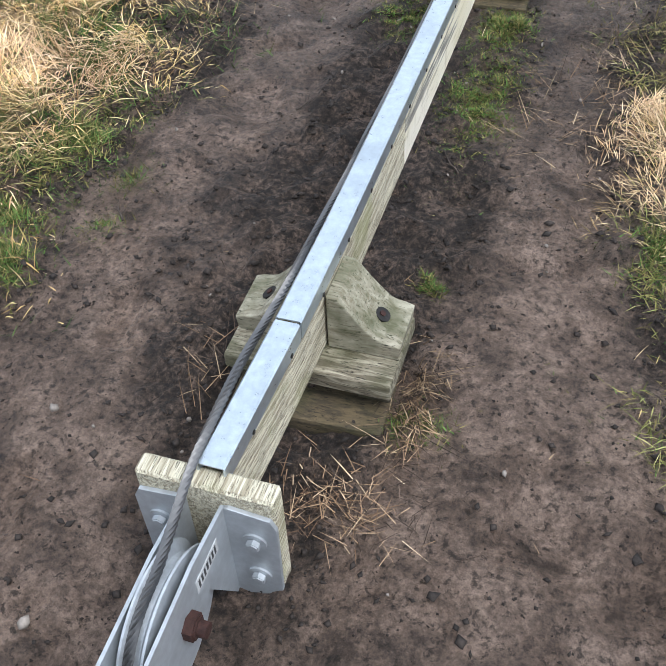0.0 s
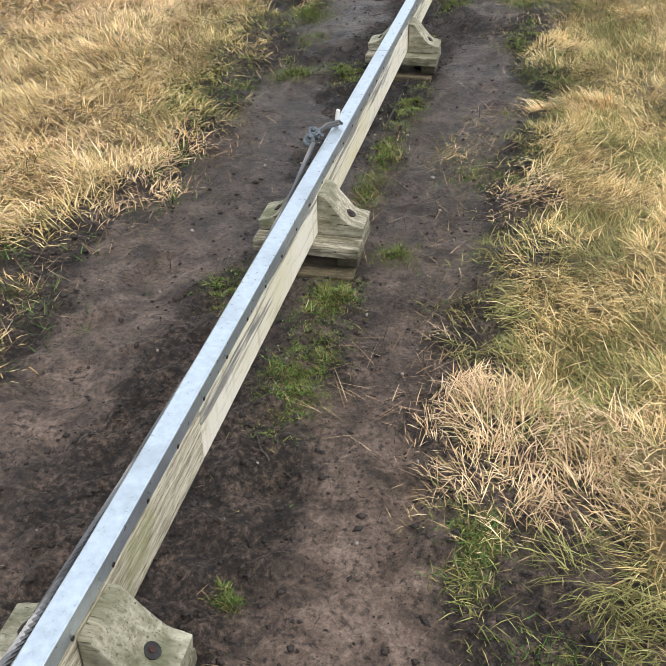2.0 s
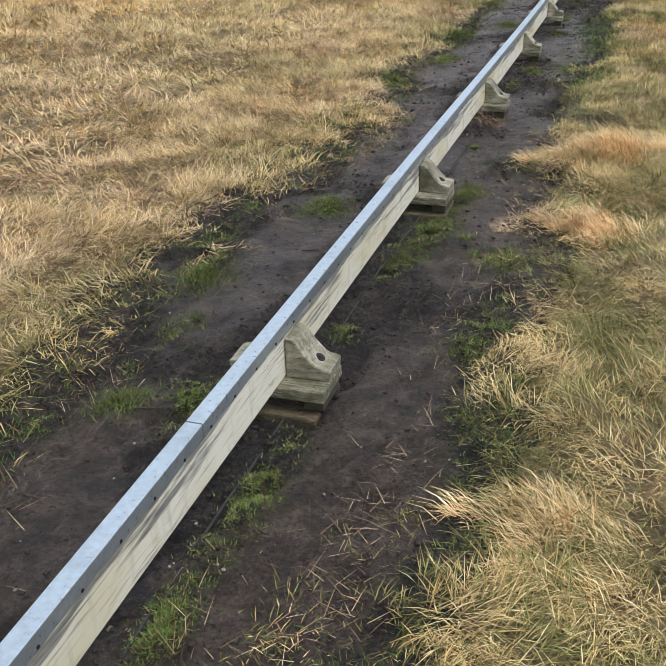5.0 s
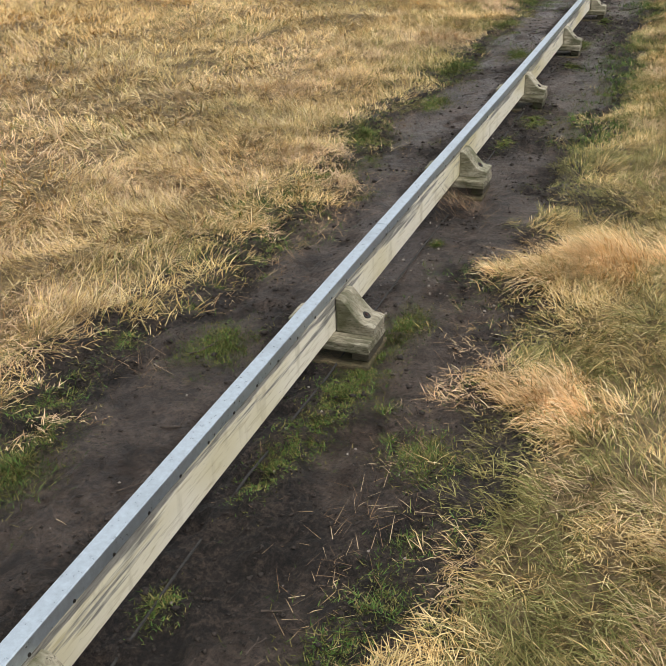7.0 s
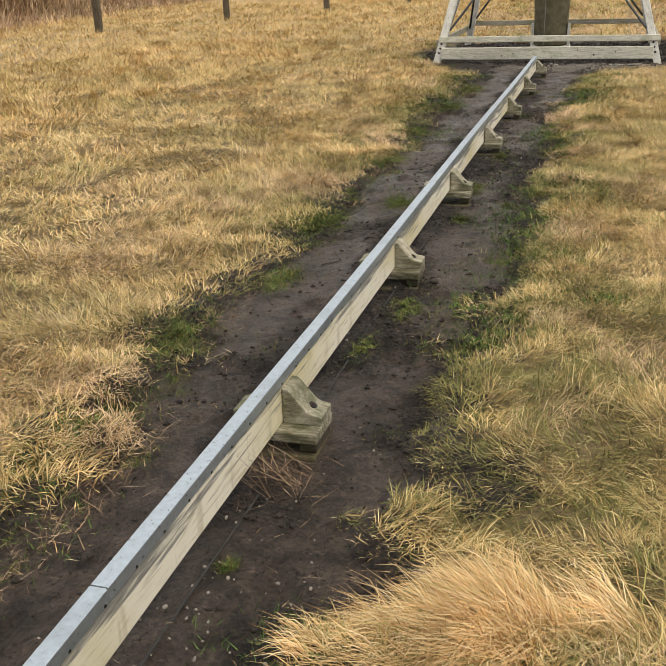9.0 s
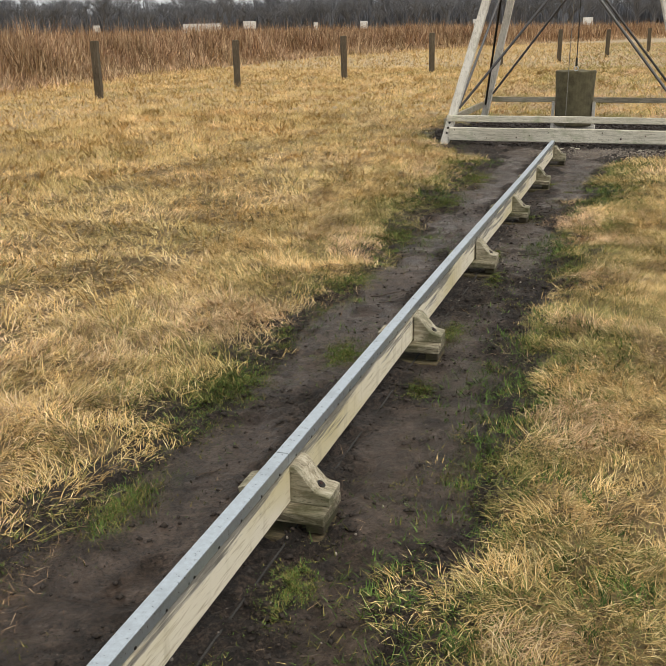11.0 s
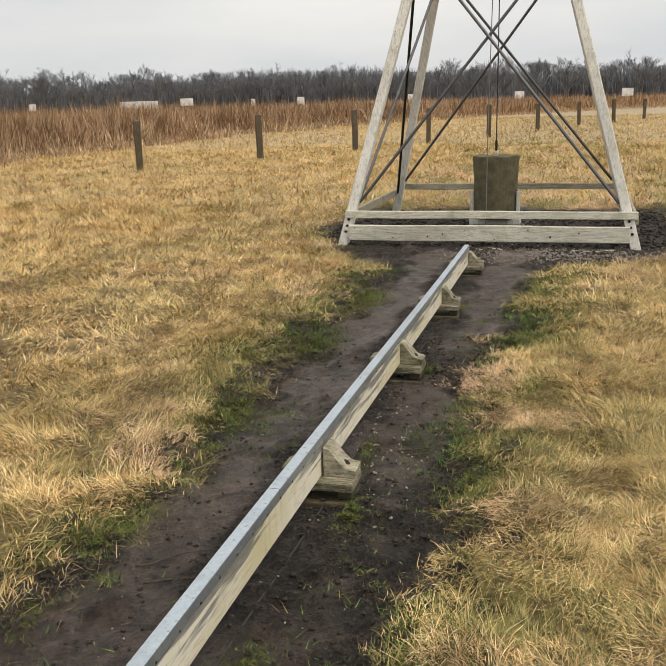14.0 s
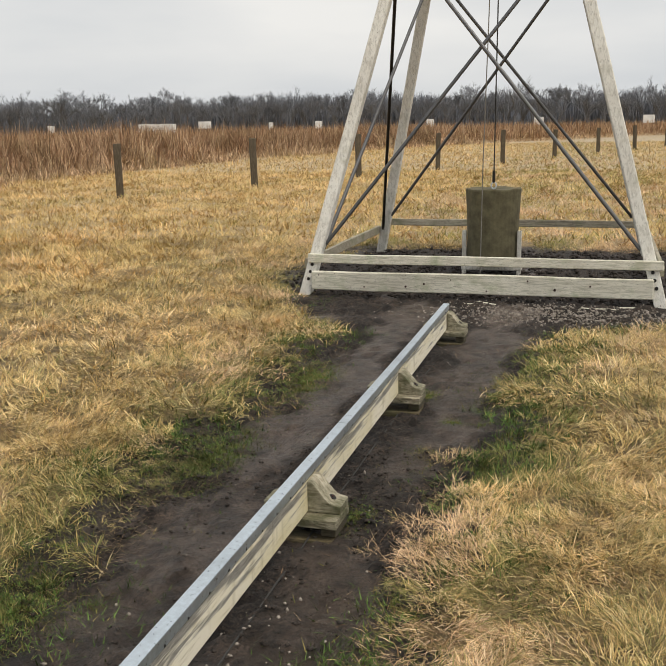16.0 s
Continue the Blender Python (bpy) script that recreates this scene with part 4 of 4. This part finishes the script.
    thin = smooth(0.16, -0.22, margin(x, y) + (vnoise(x * 11, y * 11, 45.0) - 0.5) * 0.22)
    return np.where(y > 23.4, 1.0, thin)


def green_tone(x, y, cx, cy, g):
    """Green along the path and in scattered patches, bleached in others."""
    off = -margin(x, y)
    patch = fbm(x * 0.9, y * 0.9, 21.0, 3)
    small = vnoise(cx * 9.1, cy * 9.1, 23.0)
    kind = fbm(x * 2.1, y * 2.1, 29.0, 2)
    near = np.exp(-np.maximum(off - 0.05, 0) / np.where(y > 8, 0.55, 0.32))
    fence = np.exp(-((x - np.interp(y, FENCE_Y, FENCE_X)) / 0.5) ** 2) * (y > 15)
    p = smooth(0.46, 0.60, small * 0.5 + patch * 0.5 + 0.05 * near) * np.where(x > 0, 0.66 - 0.34 * smooth(7.5, 11.0, y), 0.2) * smooth(9.0, 3.0, np.abs(x)) + 0.05 + 0.35 * fence
    p = p + near * smooth(0.34, 0.56, fbm(x * 1.7, y * 1.7, 27.0, 2)) * 0.75
    q = smooth(0.50, 0.64, kind) * (0.25 + 0.7 * near) + np.where(x < -0.9, 0.32, 0.0) * smooth(12.0, 7.0, y)
    pick = g.uniform(0, 1, len(x))
    return np.where(pick < q, -g.uniform(0.5, 1.0, len(x)), np.where(pick < q + p * (1 - q), g.uniform(0.6, 1.0, len(x)), g.uniform(-0.1, 0.15, len(x))))


def tussocks(x, y, cell):
    """The centre of the tussock that each blade belongs to."""
    ix, iy = np.floor(x / cell), np.floor(y / cell)
    best = np.full(len(x), 1e9)
    bx, by = np.zeros(len(x)), np.zeros(len(x))
    for dx in (-1, 0, 1):
        for dy in (-1, 0, 1):
            kx, ky = ix + dx, iy + dy
            h1, h2 = np.sin(kx * 12.99 + ky * 78.23) * 43758.5453, np.sin(kx * 39.35 + ky * 11.13) * 24634.6345
            cx, cy = (kx + h1 - np.floor(h1)) * cell, (ky + h2 - np.floor(h2)) * cell
            d = np.hypot(x - cx, y - cy)
            near = d < best
            best, bx, by = np.where(near, d, best), np.where(near, cx, bx), np.where(near, cy, by)
    return bx, by, best


def meadow(name, seed, x0, x1, y0, y1, per_m2, width, tall, simple, label, keep=None):
    """Matted winter turf: most blades lie over in low mounds, a few stand."""
    g = np.random.default_rng(seed)
    n = int((x1 - x0) * (y1 - y0) * per_m2)
    x, y = g.uniform(x0, x1, n), g.uniform(y0, y1, n)
    clump = fbm(x * 4.5, y * 4.5, 31.0, 2)
    thick = cover(x, y)
    ok = g.uniform(0, 1, n) < thick ** 1.2 * (0.5 + 0.9 * clump)
    if keep is not None:
        ok &= keep(x, y)
    x, y, clump, thick = x[ok], y[ok], clump[ok], thick[ok]
    n = len(x)
    cell = 0.16 if width < 0.006 else 0.30
    cx, cy, away = tussocks(x, y, cell)
    rim = np.clip(away / (cell * 0.6), 0, 1.3)
    flow = fbm(x * 1.3, y * 1.3, 41.0, 2) * 5 * np.pi + 1.0
    out = np.arctan2(y - cy, x - cx)
    yaw = np.arctan2(0.55 * np.sin(out) + 0.7 * np.sin(flow), 0.55 * np.cos(out) + 0.7 * np.cos(flow)) + g.normal(0, 0.9, n)
    size = (0.6 + 0.8 * vnoise(cx * 23.7, cy * 23.7, 33.0)) * (0.45 + 0.55 * thick)
    length = tall * g.uniform(0.45, 1.35, n) ** 1.2 * size
    stand = g.uniform(0, 1, n) < 0.14
    lean = np.clip(np.where(stand, 0.55, 1.08) + 0.2 * rim + g.normal(0, 0.22, n), 0.1, 1.5)
    mound = smooth(0.3, 0.75, clump) * thick * tall * 0.65
    z = ground_height(x, y) - 0.006 + mound * g.uniform(0.2, 1.0, n)
    v, t, tone = blades(x, y, z, length, width * g.uniform(0.6, 1.3, n), yaw, lean, g.uniform(0.0, 0.5, n), green_tone(x, y, cx, cy, g), g, simple, not simple)
    tagged(tri_mesh(name, v, t, FAR_STRAW if simple else STRAW, tone), label, "grass", kind="stuff")


LAWN = "dry straw-coloured winter grass with green blades"
meadow("meadow_grass", 1, 0.2, 1.75, -1.0, 15.6, 16500, 0.0026, 0.080, False, LAWN)
meadow("meadow_grass", 2, 0.3, 3.4, 15.6, 24.0, 4700, 0.0050, 0.10, False, LAWN)
meadow("meadow_grass", 3, -2.0, -0.3, -0.6, 15.6, 10000, 0.0036, 0.095, False, LAWN)
meadow("meadow_grass", 4, -4.4, -2.0, 2.0, 24.0, 2900, 0.0070, 0.105, False, LAWN)
meadow("meadow_grass", 5, -2.0, -0.4, 15.6, 24.0, 4700, 0.0055, 0.10, False, LAWN)
meadow("meadow_grass", 6, -9.0, -4.4, 4.0, 24.0, 1500, 0.012, 0.13, True, LAWN)
meadow("meadow_grass", 7, -9.0, 8.0, 24.0, 44.0, 520, 0.017, 0.14, True, LAWN)
meadow("meadow_grass", 8, -17.0, -9.0, 10.0, 44.0, 400, 0.018, 0.14, True, LAWN)
meadow("meadow_grass", 9, -16.0, 22.0, 44.0, 90.0, 62, 0.036, 0.16, True, LAWN, lambda x, y: x > np.interp(y, EDGE_Y, EDGE_X) - 1)
meadow("meadow_grass", 10, 1.75, 5.0, -2.5, 15.6, 1600, 0.007, 0.12, True, LAWN)
meadow("meadow_grass", 11, 3.4, 8.0, 15.6, 24.0, 700, 0.012, 0.13, True, LAWN)
meadow("meadow_grass", 13, -9.0, -5.0, -2.5, 4.0, 600, 0.012, 0.13, True, LAWN)
meadow("meadow_grass", 14, 5.0, 8.0, -2.5, 15.6, 600, 0.012, 0.13, True, LAWN)
meadow("meadow_grass", 12, -5.0, -2.0, -2.5, 2.0, 1300, 0.008, 0.12, True, LAWN)


def bunch(x, y, radius, count, tall, seed, yaw0, label="swept bunch of orange dry grass beside the path"):
    """A tuft of several crowns, its long blades swept over one way and splayed at the rim."""
    g = np.random.default_rng(seed)
    crowns = 34
    cx, cy = x + radius * g.normal(0, 0.55, crowns), y + radius * g.normal(0, 0.5, crowns)
    ch, cyaw = g.uniform(0.45, 1.0, crowns), yaw0 + g.normal(0, 0.55, crowns)
    k = g.integers(0, crowns, count)
    px, py = cx[k] + g.normal(0, radius * 0.16, count), cy[k] + g.normal(0, radius * 0.16, count)
    out = np.arctan2(py - y, px - x)
    far = np.hypot(px - x, py - y) / radius
    yaw = cyaw[k] + g.normal(0, 0.45, count) + 0.35 * np.sin(out - cyaw[k]) * np.clip(far, 0, 1.2)
    h = tall * ch[k] * g.uniform(0.5, 1.25, count)
    lean = np.clip(g.normal(0.62, 0.26, count) + 0.3 * far, 0.05, 1.5)
    v, t, tone = blades(px, py, ground_height(px, py), h, 0.0027 * g.uniform(0.6, 1.4, count), yaw, lean, g.uniform(0.35, 0.9, count), np.where(g.uniform(0, 1, count) < 0.06, 0.8, 0.0), g)
    tagged(tri_mesh("grass_tuft", v, t, ORANGE, tone), label, "grass tuft", "bunches of orange grass", kind="stuff")


bunch(0.88, 6.36, 0.28, 5600, 0.25, 1, 3.5)
bunch(0.84, 5.22, 0.16, 2300, 0.14, 2, 3.3)
bunch(0.90, 3.08, 0.17, 1700, 0.13, 3, 3.3)
bunch(-1.50, 18.35, 0.30, 1800, 0.15, 4, 0.2)


def plants(x, y, rx, ry, count, tall, seed, dry=0.0):
    """A low patch of small green plants on the path."""
    g = np.random.default_rng(seed)
    a, r = g.uniform(0, 2 * np.pi, count), np.abs(g.normal(0, 0.62, count)) + 0.2 * g.uniform(0, 1, count)
    px, py = x + rx * r * np.cos(a), y + ry * r * np.sin(a)
    ok = fbm(px * 14, py * 14, seed * 1.7, 2) > 0.31 + 0.1 * g.normal(0, 1, count)
    px, py = px[ok], py[ok]
    n = len(px)
    v, t, tone = blades(px, py, ground_height(px, py) - 0.003, tall * g.uniform(0.3, 1.3, n) * (0.5 + fbm(px * 22, py * 22, 3.3, 2)), g.uniform(0.002, 0.0046, n), g.uniform(0, 2 * np.pi, n), np.clip(g.normal(1.1, 0.35, n), 0, 1.5), g.uniform(0, 0.8, n), (g.uniform(0, 1, n) < 0.45) * 1.0, g, True)
    return v, t, tone


def gather(name, sets, mat, label, category):
    vs, ts, tones, k = [], [], [], 0
    for v, t, tone in sets:
        vs.append(v)
        ts.append(t + k)
        tones.append(tone)
        k += len(v)
    tagged(tri_mesh(name, np.concatenate(vs), np.concatenate(ts), mat, np.concatenate(tones)), label, category, kind="stuff")


GREEN_RAIL_NEAR = ((0.12, 1.05, 0.09, 0.24), (0.12, 1.42, 0.08, 0.14), (0.26, 1.76, 0.07, 0.07), (-0.17, 1.45, 0.09, 0.12), (-0.25, 3.45, 0.1, 0.14), (0.12, 3.1, 0.07, 0.22), (0.1, 2.55, 0.06, 0.28), (0.08, 2.15, 0.05, 0.16),
    (0.12, 1.5, 0.06, 0.12), (0.13, 5.0, 0.08, 0.3), (0.15, 5.3, 0.1, 0.25), (0.2, 5.65, 0.09, 0.16), (0.08, 4.7, 0.06, 0.2), (0.06, 4.03, 0.05, 0.07), (0.16, 0.33, 0.03, 0.03), (0.22, -0.05, 0.06, 0.05))
GREEN_RAIL_FAR = ((0.16, 8.7, 0.08, 0.18), (0.1, 6.5, 0.035, 0.04), (0.08, 8.15, 0.05, 0.14), (0.13, 11.3, 0.08, 0.16), (0.2, 12.5, 0.07, 0.14), (0.17, 10.4, 0.07, 0.12), (0.18, 14.7, 0.07, 0.14), (0.1, 13.2, 0.05, 0.2),
    (0.14, 16.6, 0.06, 0.15))
GREEN_EDGES = ((-0.49, 3.4, 0.11, 0.1), (0.52, 4.8, 0.09, 0.09), (-0.42, 5.3, 0.14, 0.18), (-0.72, 7.25, 0.14, 0.3), (-0.75, 12.2, 0.16, 0.3), (-0.32, 10.8, 0.12, 0.2), (-0.7, 16.8, 0.16, 0.4), (0.66, 15.4, 0.08, 0.3),
    (-0.66, 4.4, 0.12, 0.2), (-0.6, 9.0, 0.1, 0.25), (0.6, 11.2, 0.08, 0.2), (-0.88, 0.3, 0.12, 0.16), (-0.84, 0.62, 0.1, 0.14), (-0.78, 0.12, 0.06, 0.09), (-0.95, 1.0, 0.1, 0.2), (0.62, 0.55, 0.06, 0.12),
    (-0.8, 8.1, 0.16, 0.3), (-0.72, 10.2, 0.16, 0.35), (-0.82, 13.6, 0.2, 0.4), (-0.75, 15.2, 0.18, 0.4), (0.7, 12.8, 0.1, 0.4))
weeds = [plants(x, y, rx, ry, int((170000 if abs(x) < 0.45 else 62000) * rx * ry * 3.14) + 300, 0.017 if abs(x) < 0.45 else 0.034, 50 + i) for i, (x, y, rx, ry) in enumerate(GREEN_RAIL_NEAR + GREEN_RAIL_FAR + GREEN_EDGES)]
gw = np.random.default_rng(13)
for i in range(420):
    y = gw.uniform(0.2, 18.6)
    if fbm(np.array([y * 0.9]), np.array([3.0 + i % 2]), 15.0, 2)[0] < 0.4:
        continue
    x = (np.interp(y, LEFT_Y, LEFT_X) + gw.normal(0.0, 0.10)) if i % 2 else (np.interp(y, RIGHT_Y, RIGHT_X) + gw.normal(0.02, 0.08))
    r = gw.uniform(0.03, 0.10)
    weeds.append(plants(x, y, r, r * gw.uniform(1, 2.2), int(22000 * r * r * 4), 0.026, 400 + i))
gather("path_plants", weeds, MOSS, "low green weeds and moss on the path", "weeds")


def build_fringe():
    """Short green and brown growth scattered over the worn border between turf and mud."""
    g = np.random.default_rng(83)
    n = 1300000
    x, y = g.uniform(-1.9, 1.5, n), g.uniform(-0.6, 20.5, n)
    m = margin(x, y)
    patch = fbm(x * 2.4, y * 1.5, 61.0, 3)
    tuft = vnoise(x * 19, y * 19, 63.0)
    ok = g.uniform(0, 1, n) < np.exp(-((m + 0.18) / np.where(y > 8, 0.32, 0.24)) ** 2) * smooth(0.34, 0.56, patch) * smooth(0.25, 0.7, tuft) * (np.abs(m) < 0.6)
    x, y, patch = x[ok], y[ok], patch[ok]
    n = len(x)
    lush = smooth(0.42, 0.62, fbm(x * 1.1, y * 0.8, 67.0, 2))
    tone = (g.uniform(0, 1, n) < 0.35 + 0.55 * lush) * 1.0
    made = blades(x, y, ground_height(x, y) - 0.004, (0.022 + 0.026 * lush) * g.uniform(0.4, 1.4, n), g.uniform(0.0022, 0.0048, n) * np.where(y > 8, 1.5, 1.0), g.uniform(0, 2 * np.pi, n), np.clip(g.normal(1.0, 0.35, n), 0, 1.5), np.zeros(n), tone, g, True)
    gather("border_growth", [made], MOSS, "short green growth on the worn border of the path", "grass")


build_fringe()


def stalks(x, y, rx, ry, count, long, seed, yaw0=None, lift=0.3):
    """Loose dry stalks lying on and against things."""
    g = np.random.default_rng(seed)
    px, py = x + rx * g.normal(0, 0.5, count), y + ry * g.normal(0, 0.5, count)
    yaw = g.uniform(0, 2 * np.pi, count) if yaw0 is None else yaw0 + g.normal(0, 0.7, count)
    lean = np.clip(g.normal(1.45 - lift, 0.25, count), 0.3, 1.56)
    return blades(px, py, ground_height(px, py) + g.uniform(0.0, 0.01, count), long * g.uniform(0.4, 1.3, count), g.uniform(0.0011, 0.0024, count), yaw, lean, g.uniform(-0.05, 0.14, count), (g.uniform(0, 1, count) < 0.45) * 1.0, g)


sets = [stalks(0.21, 0.0, 0.05, 0.16, 340, 0.09, 1, -1.2, 0.4), stalks(0.12, -0.26, 0.16, 0.08, 320, 0.055, 2, None, 0.16), stalks(-0.2, 0.0, 0.06, 0.15, 60, 0.10, 3), stalks(0.13, 6.98, 0.09, 0.14, 110, 0.24, 4, 3.6, 0.55),
        stalks(0.15, 7.0, 0.22, 0.3, 90, 0.12, 5), stalks(-0.62, 5.05, 0.12, 0.14, 90, 0.13, 6), stalks(0.30, 1.0, 0.14, 0.3, 50, 0.10, 7), stalks(0.12, 2.2, 0.08, 0.5, 160, 0.08, 8), stalks(-0.6, 6.9, 0.15, 0.2, 80, 0.12, 9)]
g0 = np.random.default_rng(77)
for i in range(40):
    y = g0.uniform(-0.3, 18.5)
    s = g0.choice([-1, 1])
    x = (np.interp(y, LEFT_Y, LEFT_X) + 0.1) if s < 0 else (np.interp(y, RIGHT_Y, RIGHT_X) - 0.1)
    sets.append(stalks(x, y, 0.14, 0.45, 170, 0.075, 100 + i, None, 0.16))
sets.append(stalks(-0.05, 8.5, 0.9, 11.0, 900, 0.045, 300, None, 0.04))
gather("dry_stalks", sets, LITTER, "loose dry grass stalks strewn along the muddy path", "straw")


def build_pebbles():
    g = np.random.default_rng(9)
    verts, tris = [], []
    ico = bmesh.new()
    bmesh.ops.create_icosphere(ico, subdivisions=1, radius=1.0)
    bv = np.array([v.co[:] for v in ico.verts])
    bt = np.array([[v.index for v in f.verts] for f in ico.faces])
    ico.free()
    spots = [(g.normal(0, 0.4), g.uniform(-1, 18), g.uniform(0.002, 0.0065)) for _ in range(420)]
    spots += [(0.12 + g.normal(0, 0.14), 6.2 + g.normal(0, 0.35), g.uniform(0.002, 0.008)) for _ in range(70)]
    spots += [(0.85 + g.normal(0, 0.6), 19.3 + g.normal(0, 0.27), g.uniform(0.004, 0.012)) for _ in range(2000)]
    spots += [(0.15 + g.normal(0, 0.2), 13.3 + g.normal(0, 0.5), g.uniform(0.003, 0.009)) for _ in range(130)]
    spots += [(-0.473, -0.209, 0.011), (-0.02, 2.5, 0.008), (0.30, 2.35, 0.007), (0.36, 2.1, 0.008), (-0.31, -0.62, 0.014)]
    xs, ys = np.array([s[0] for s in spots]), np.array([s[1] for s in spots])
    zs = ground_height(xs, ys)
    for i, (x, y, r) in enumerate(spots):
        verts.append(bv * (r * g.uniform(0.7, 1.3, 3)) * (1 + g.normal(0, 0.2, (len(bv), 1))) + (x, y, zs[i] + r * 0.25))
        tris.append(bt + i * len(bv))
    tagged(tri_mesh("pebbles", np.concatenate(verts), np.concatenate(tris), STONE), "small pale stones and gravel pressed into mud", "pebbles", kind="stuff")


build_pebbles()


def build_crumbs():
    """Loose crumbs of dark earth, thickest where the path is broken up."""
    g = np.random.default_rng(19)
    bv = np.array([[1, 0, 0], [-1, 0, 0], [0, 1, 0], [0, -1, 0], [0, 0, 1], [0, 0, -1]], dtype=float)
    bt = np.array([[a, b, 4] for a, b in ((0, 2), (2, 1), (1, 3), (3, 0))] + [[b, a, 5] for a, b in ((0, 2), (2, 1), (1, 3), (3, 0))])
    n = 110000
    x, y = g.uniform(-1.1, 0.95, n), -1.4 + 17.0 * g.uniform(0, 1, n) ** 1.5
    ok = g.uniform(0, 1, n) < bare(x, y) * (0.10 + 0.6 * crumbly(x, y))
    x, y = x[ok], y[ok]
    n = len(x)
    r = (0.0018 + 0.0075 * g.uniform(0, 1, n) ** 4) * np.where(y > 5, 1.4, 1.0)
    # coarser clods in the dug bed under the derrick
    k = 9000
    bx, by = g.uniform(-2.7, 3.0, k), g.uniform(19.9, 23.4, k)
    keep = g.uniform(0, 1, k) < bare(bx, by)
    x, y = np.concatenate([x, bx[keep]]), np.concatenate([y, by[keep]])
    r = np.concatenate([r, 0.006 + 0.026 * g.uniform(0, 1, int(keep.sum())) ** 2])
    n = len(x)
    size = r[:, None, None] * g.uniform(0.6, 1.6, (n, 1, 3)) * np.array([1.0, 1.0, 0.6])
    turn = g.uniform(0, np.pi, n)[:, None]
    v = bv[None] * size * (1 + g.normal(0, 0.28, (n, len(bv), 1)))
    v = np.stack([v[..., 0] * np.cos(turn) - v[..., 1] * np.sin(turn), v[..., 0] * np.sin(turn) + v[..., 1] * np.cos(turn), v[..., 2]], 2)
    v = v + np.stack([x, y, ground_height(x, y) + r * 0.3], 1)[:, None, :]
    t = bt[None] + (np.arange(n) * len(bv))[:, None, None]
    tagged(tri_mesh("earth_crumbs", v.reshape(-1, 3), t.reshape(-1, 3), SOIL), "loose dark crumbs of damp earth on the path", "soil", kind="stuff")


build_crumbs()


# ---- twigs on the path ----
def build_twigs():
    """Short dark twigs, a few of them in small clumps."""
    r = random.Random(31)
    spots = [(-0.5, 2.87, 0.3, 0.09), (-0.47, 2.84, 1.6, 0.07), (-0.53, 2.9, 2.5, 0.06), (0.36, 1.77, 0.9, 0.07), (0.38, 1.75, 2.2, 0.05), (0.134, 0.73, 1.9, 0.10), (-0.42, 3.35, 0.2, 0.13), (-0.5, 5.22, 0.6, 0.13), (-0.56, 5.3, 2.7, 0.10),
             (-0.35, 4.75, 0.4, 0.15), (-0.3, 4.4, 0.9, 0.11), (0.22, 2.1, 1.0, 0.09), (-0.35, 0.9, 1.2, 0.08), (-0.6, 0.35, 2.3, 0.06), (0.30, 4.1, 0.3, 0.08), (0.33, 3.95, 1.3, 0.07), (0.24, 13.3, 0.15, 0.34), (0.30, 13.2, 0.5, 0.16),
             (-0.5, 11.9, 0.35, 0.3), (-0.42, 11.8, 0.7, 0.2), (0.3, 8.4, 0.2, 0.12), (0.42, 7.6, 0.1, 0.2), (0.35, 10.9, 0.6, 0.14), (-0.45, 9.3, 1.1, 0.13), (0.32, 6.75, 0.8, 0.12), (0.25, 6.85, 1.9, 0.10)]
    for x, y, yaw, size in spots:
        z = float(ground_height(np.array([x]), np.array([y]))[0])
        pts, p, a = [], Vector((0, 0, 0.006)), 0.0
        for i in range(6):
            pts.append(p.copy())
            a += r.uniform(-0.3, 0.3)
            p += Vector((math.cos(a), math.sin(a), r.uniform(-0.1, 0.14))) * size / 5
        bm = tube(pts, 0.0024 + size * 0.006, 5, None, 0.4)
        for k in (2, 3):
            b = a + r.choice((-1, 1)) * r.uniform(0.6, 1.1)
            tube([pts[k], pts[k] + Vector((math.cos(b), math.sin(b), 0.25)) * size * 0.28], 0.0016 + size * 0.003, 4, bm, 0.4)
        ob = tagged(part("twig", bm, TWIG_BARK, None, "small dark dry twig lying on the mud"), "", "twig", "twigs on the path")
        ob.matrix_world = pose(x, y, z, 0, 0, math.degrees(yaw))


build_twigs()


# ---- pale splinters under the derrick's front plank ----
def build_splinters():
    """Flat split pieces of pale wood lying on the gravel."""
    r = random.Random(44)
    for x, size in ((-0.02, 0.16), (0.10, 0.11), (0.20, 0.07), (1.05, 0.12), (1.22, 0.20), (1.40, 0.16), (0.85, 0.06)):
        y = 19.72 + r.uniform(-0.05, 0.05)
        bm = box((-size / 2, -0.016, 0), (size / 2, 0.016, 0.009), 0.003)
        for v in bm.verts:
            v.co.y *= 1 - 0.6 * abs(v.co.x) / size
            v.co += noise.noise_vector(v.co * 20 + Vector((x, 0, 0))) * 0.004
        ob = tagged(part("wood_splinter", bm, TOWER_PLANK, None, "pale split piece of wood on gravel"), "", "splinter", "splinters by the derrick")
        ob.matrix_world = pose(x, y, float(ground_height(np.array([x]), np.array([y]))[0]) + 0.004, 0, 0, r.uniform(-25, 25))


build_splinters()
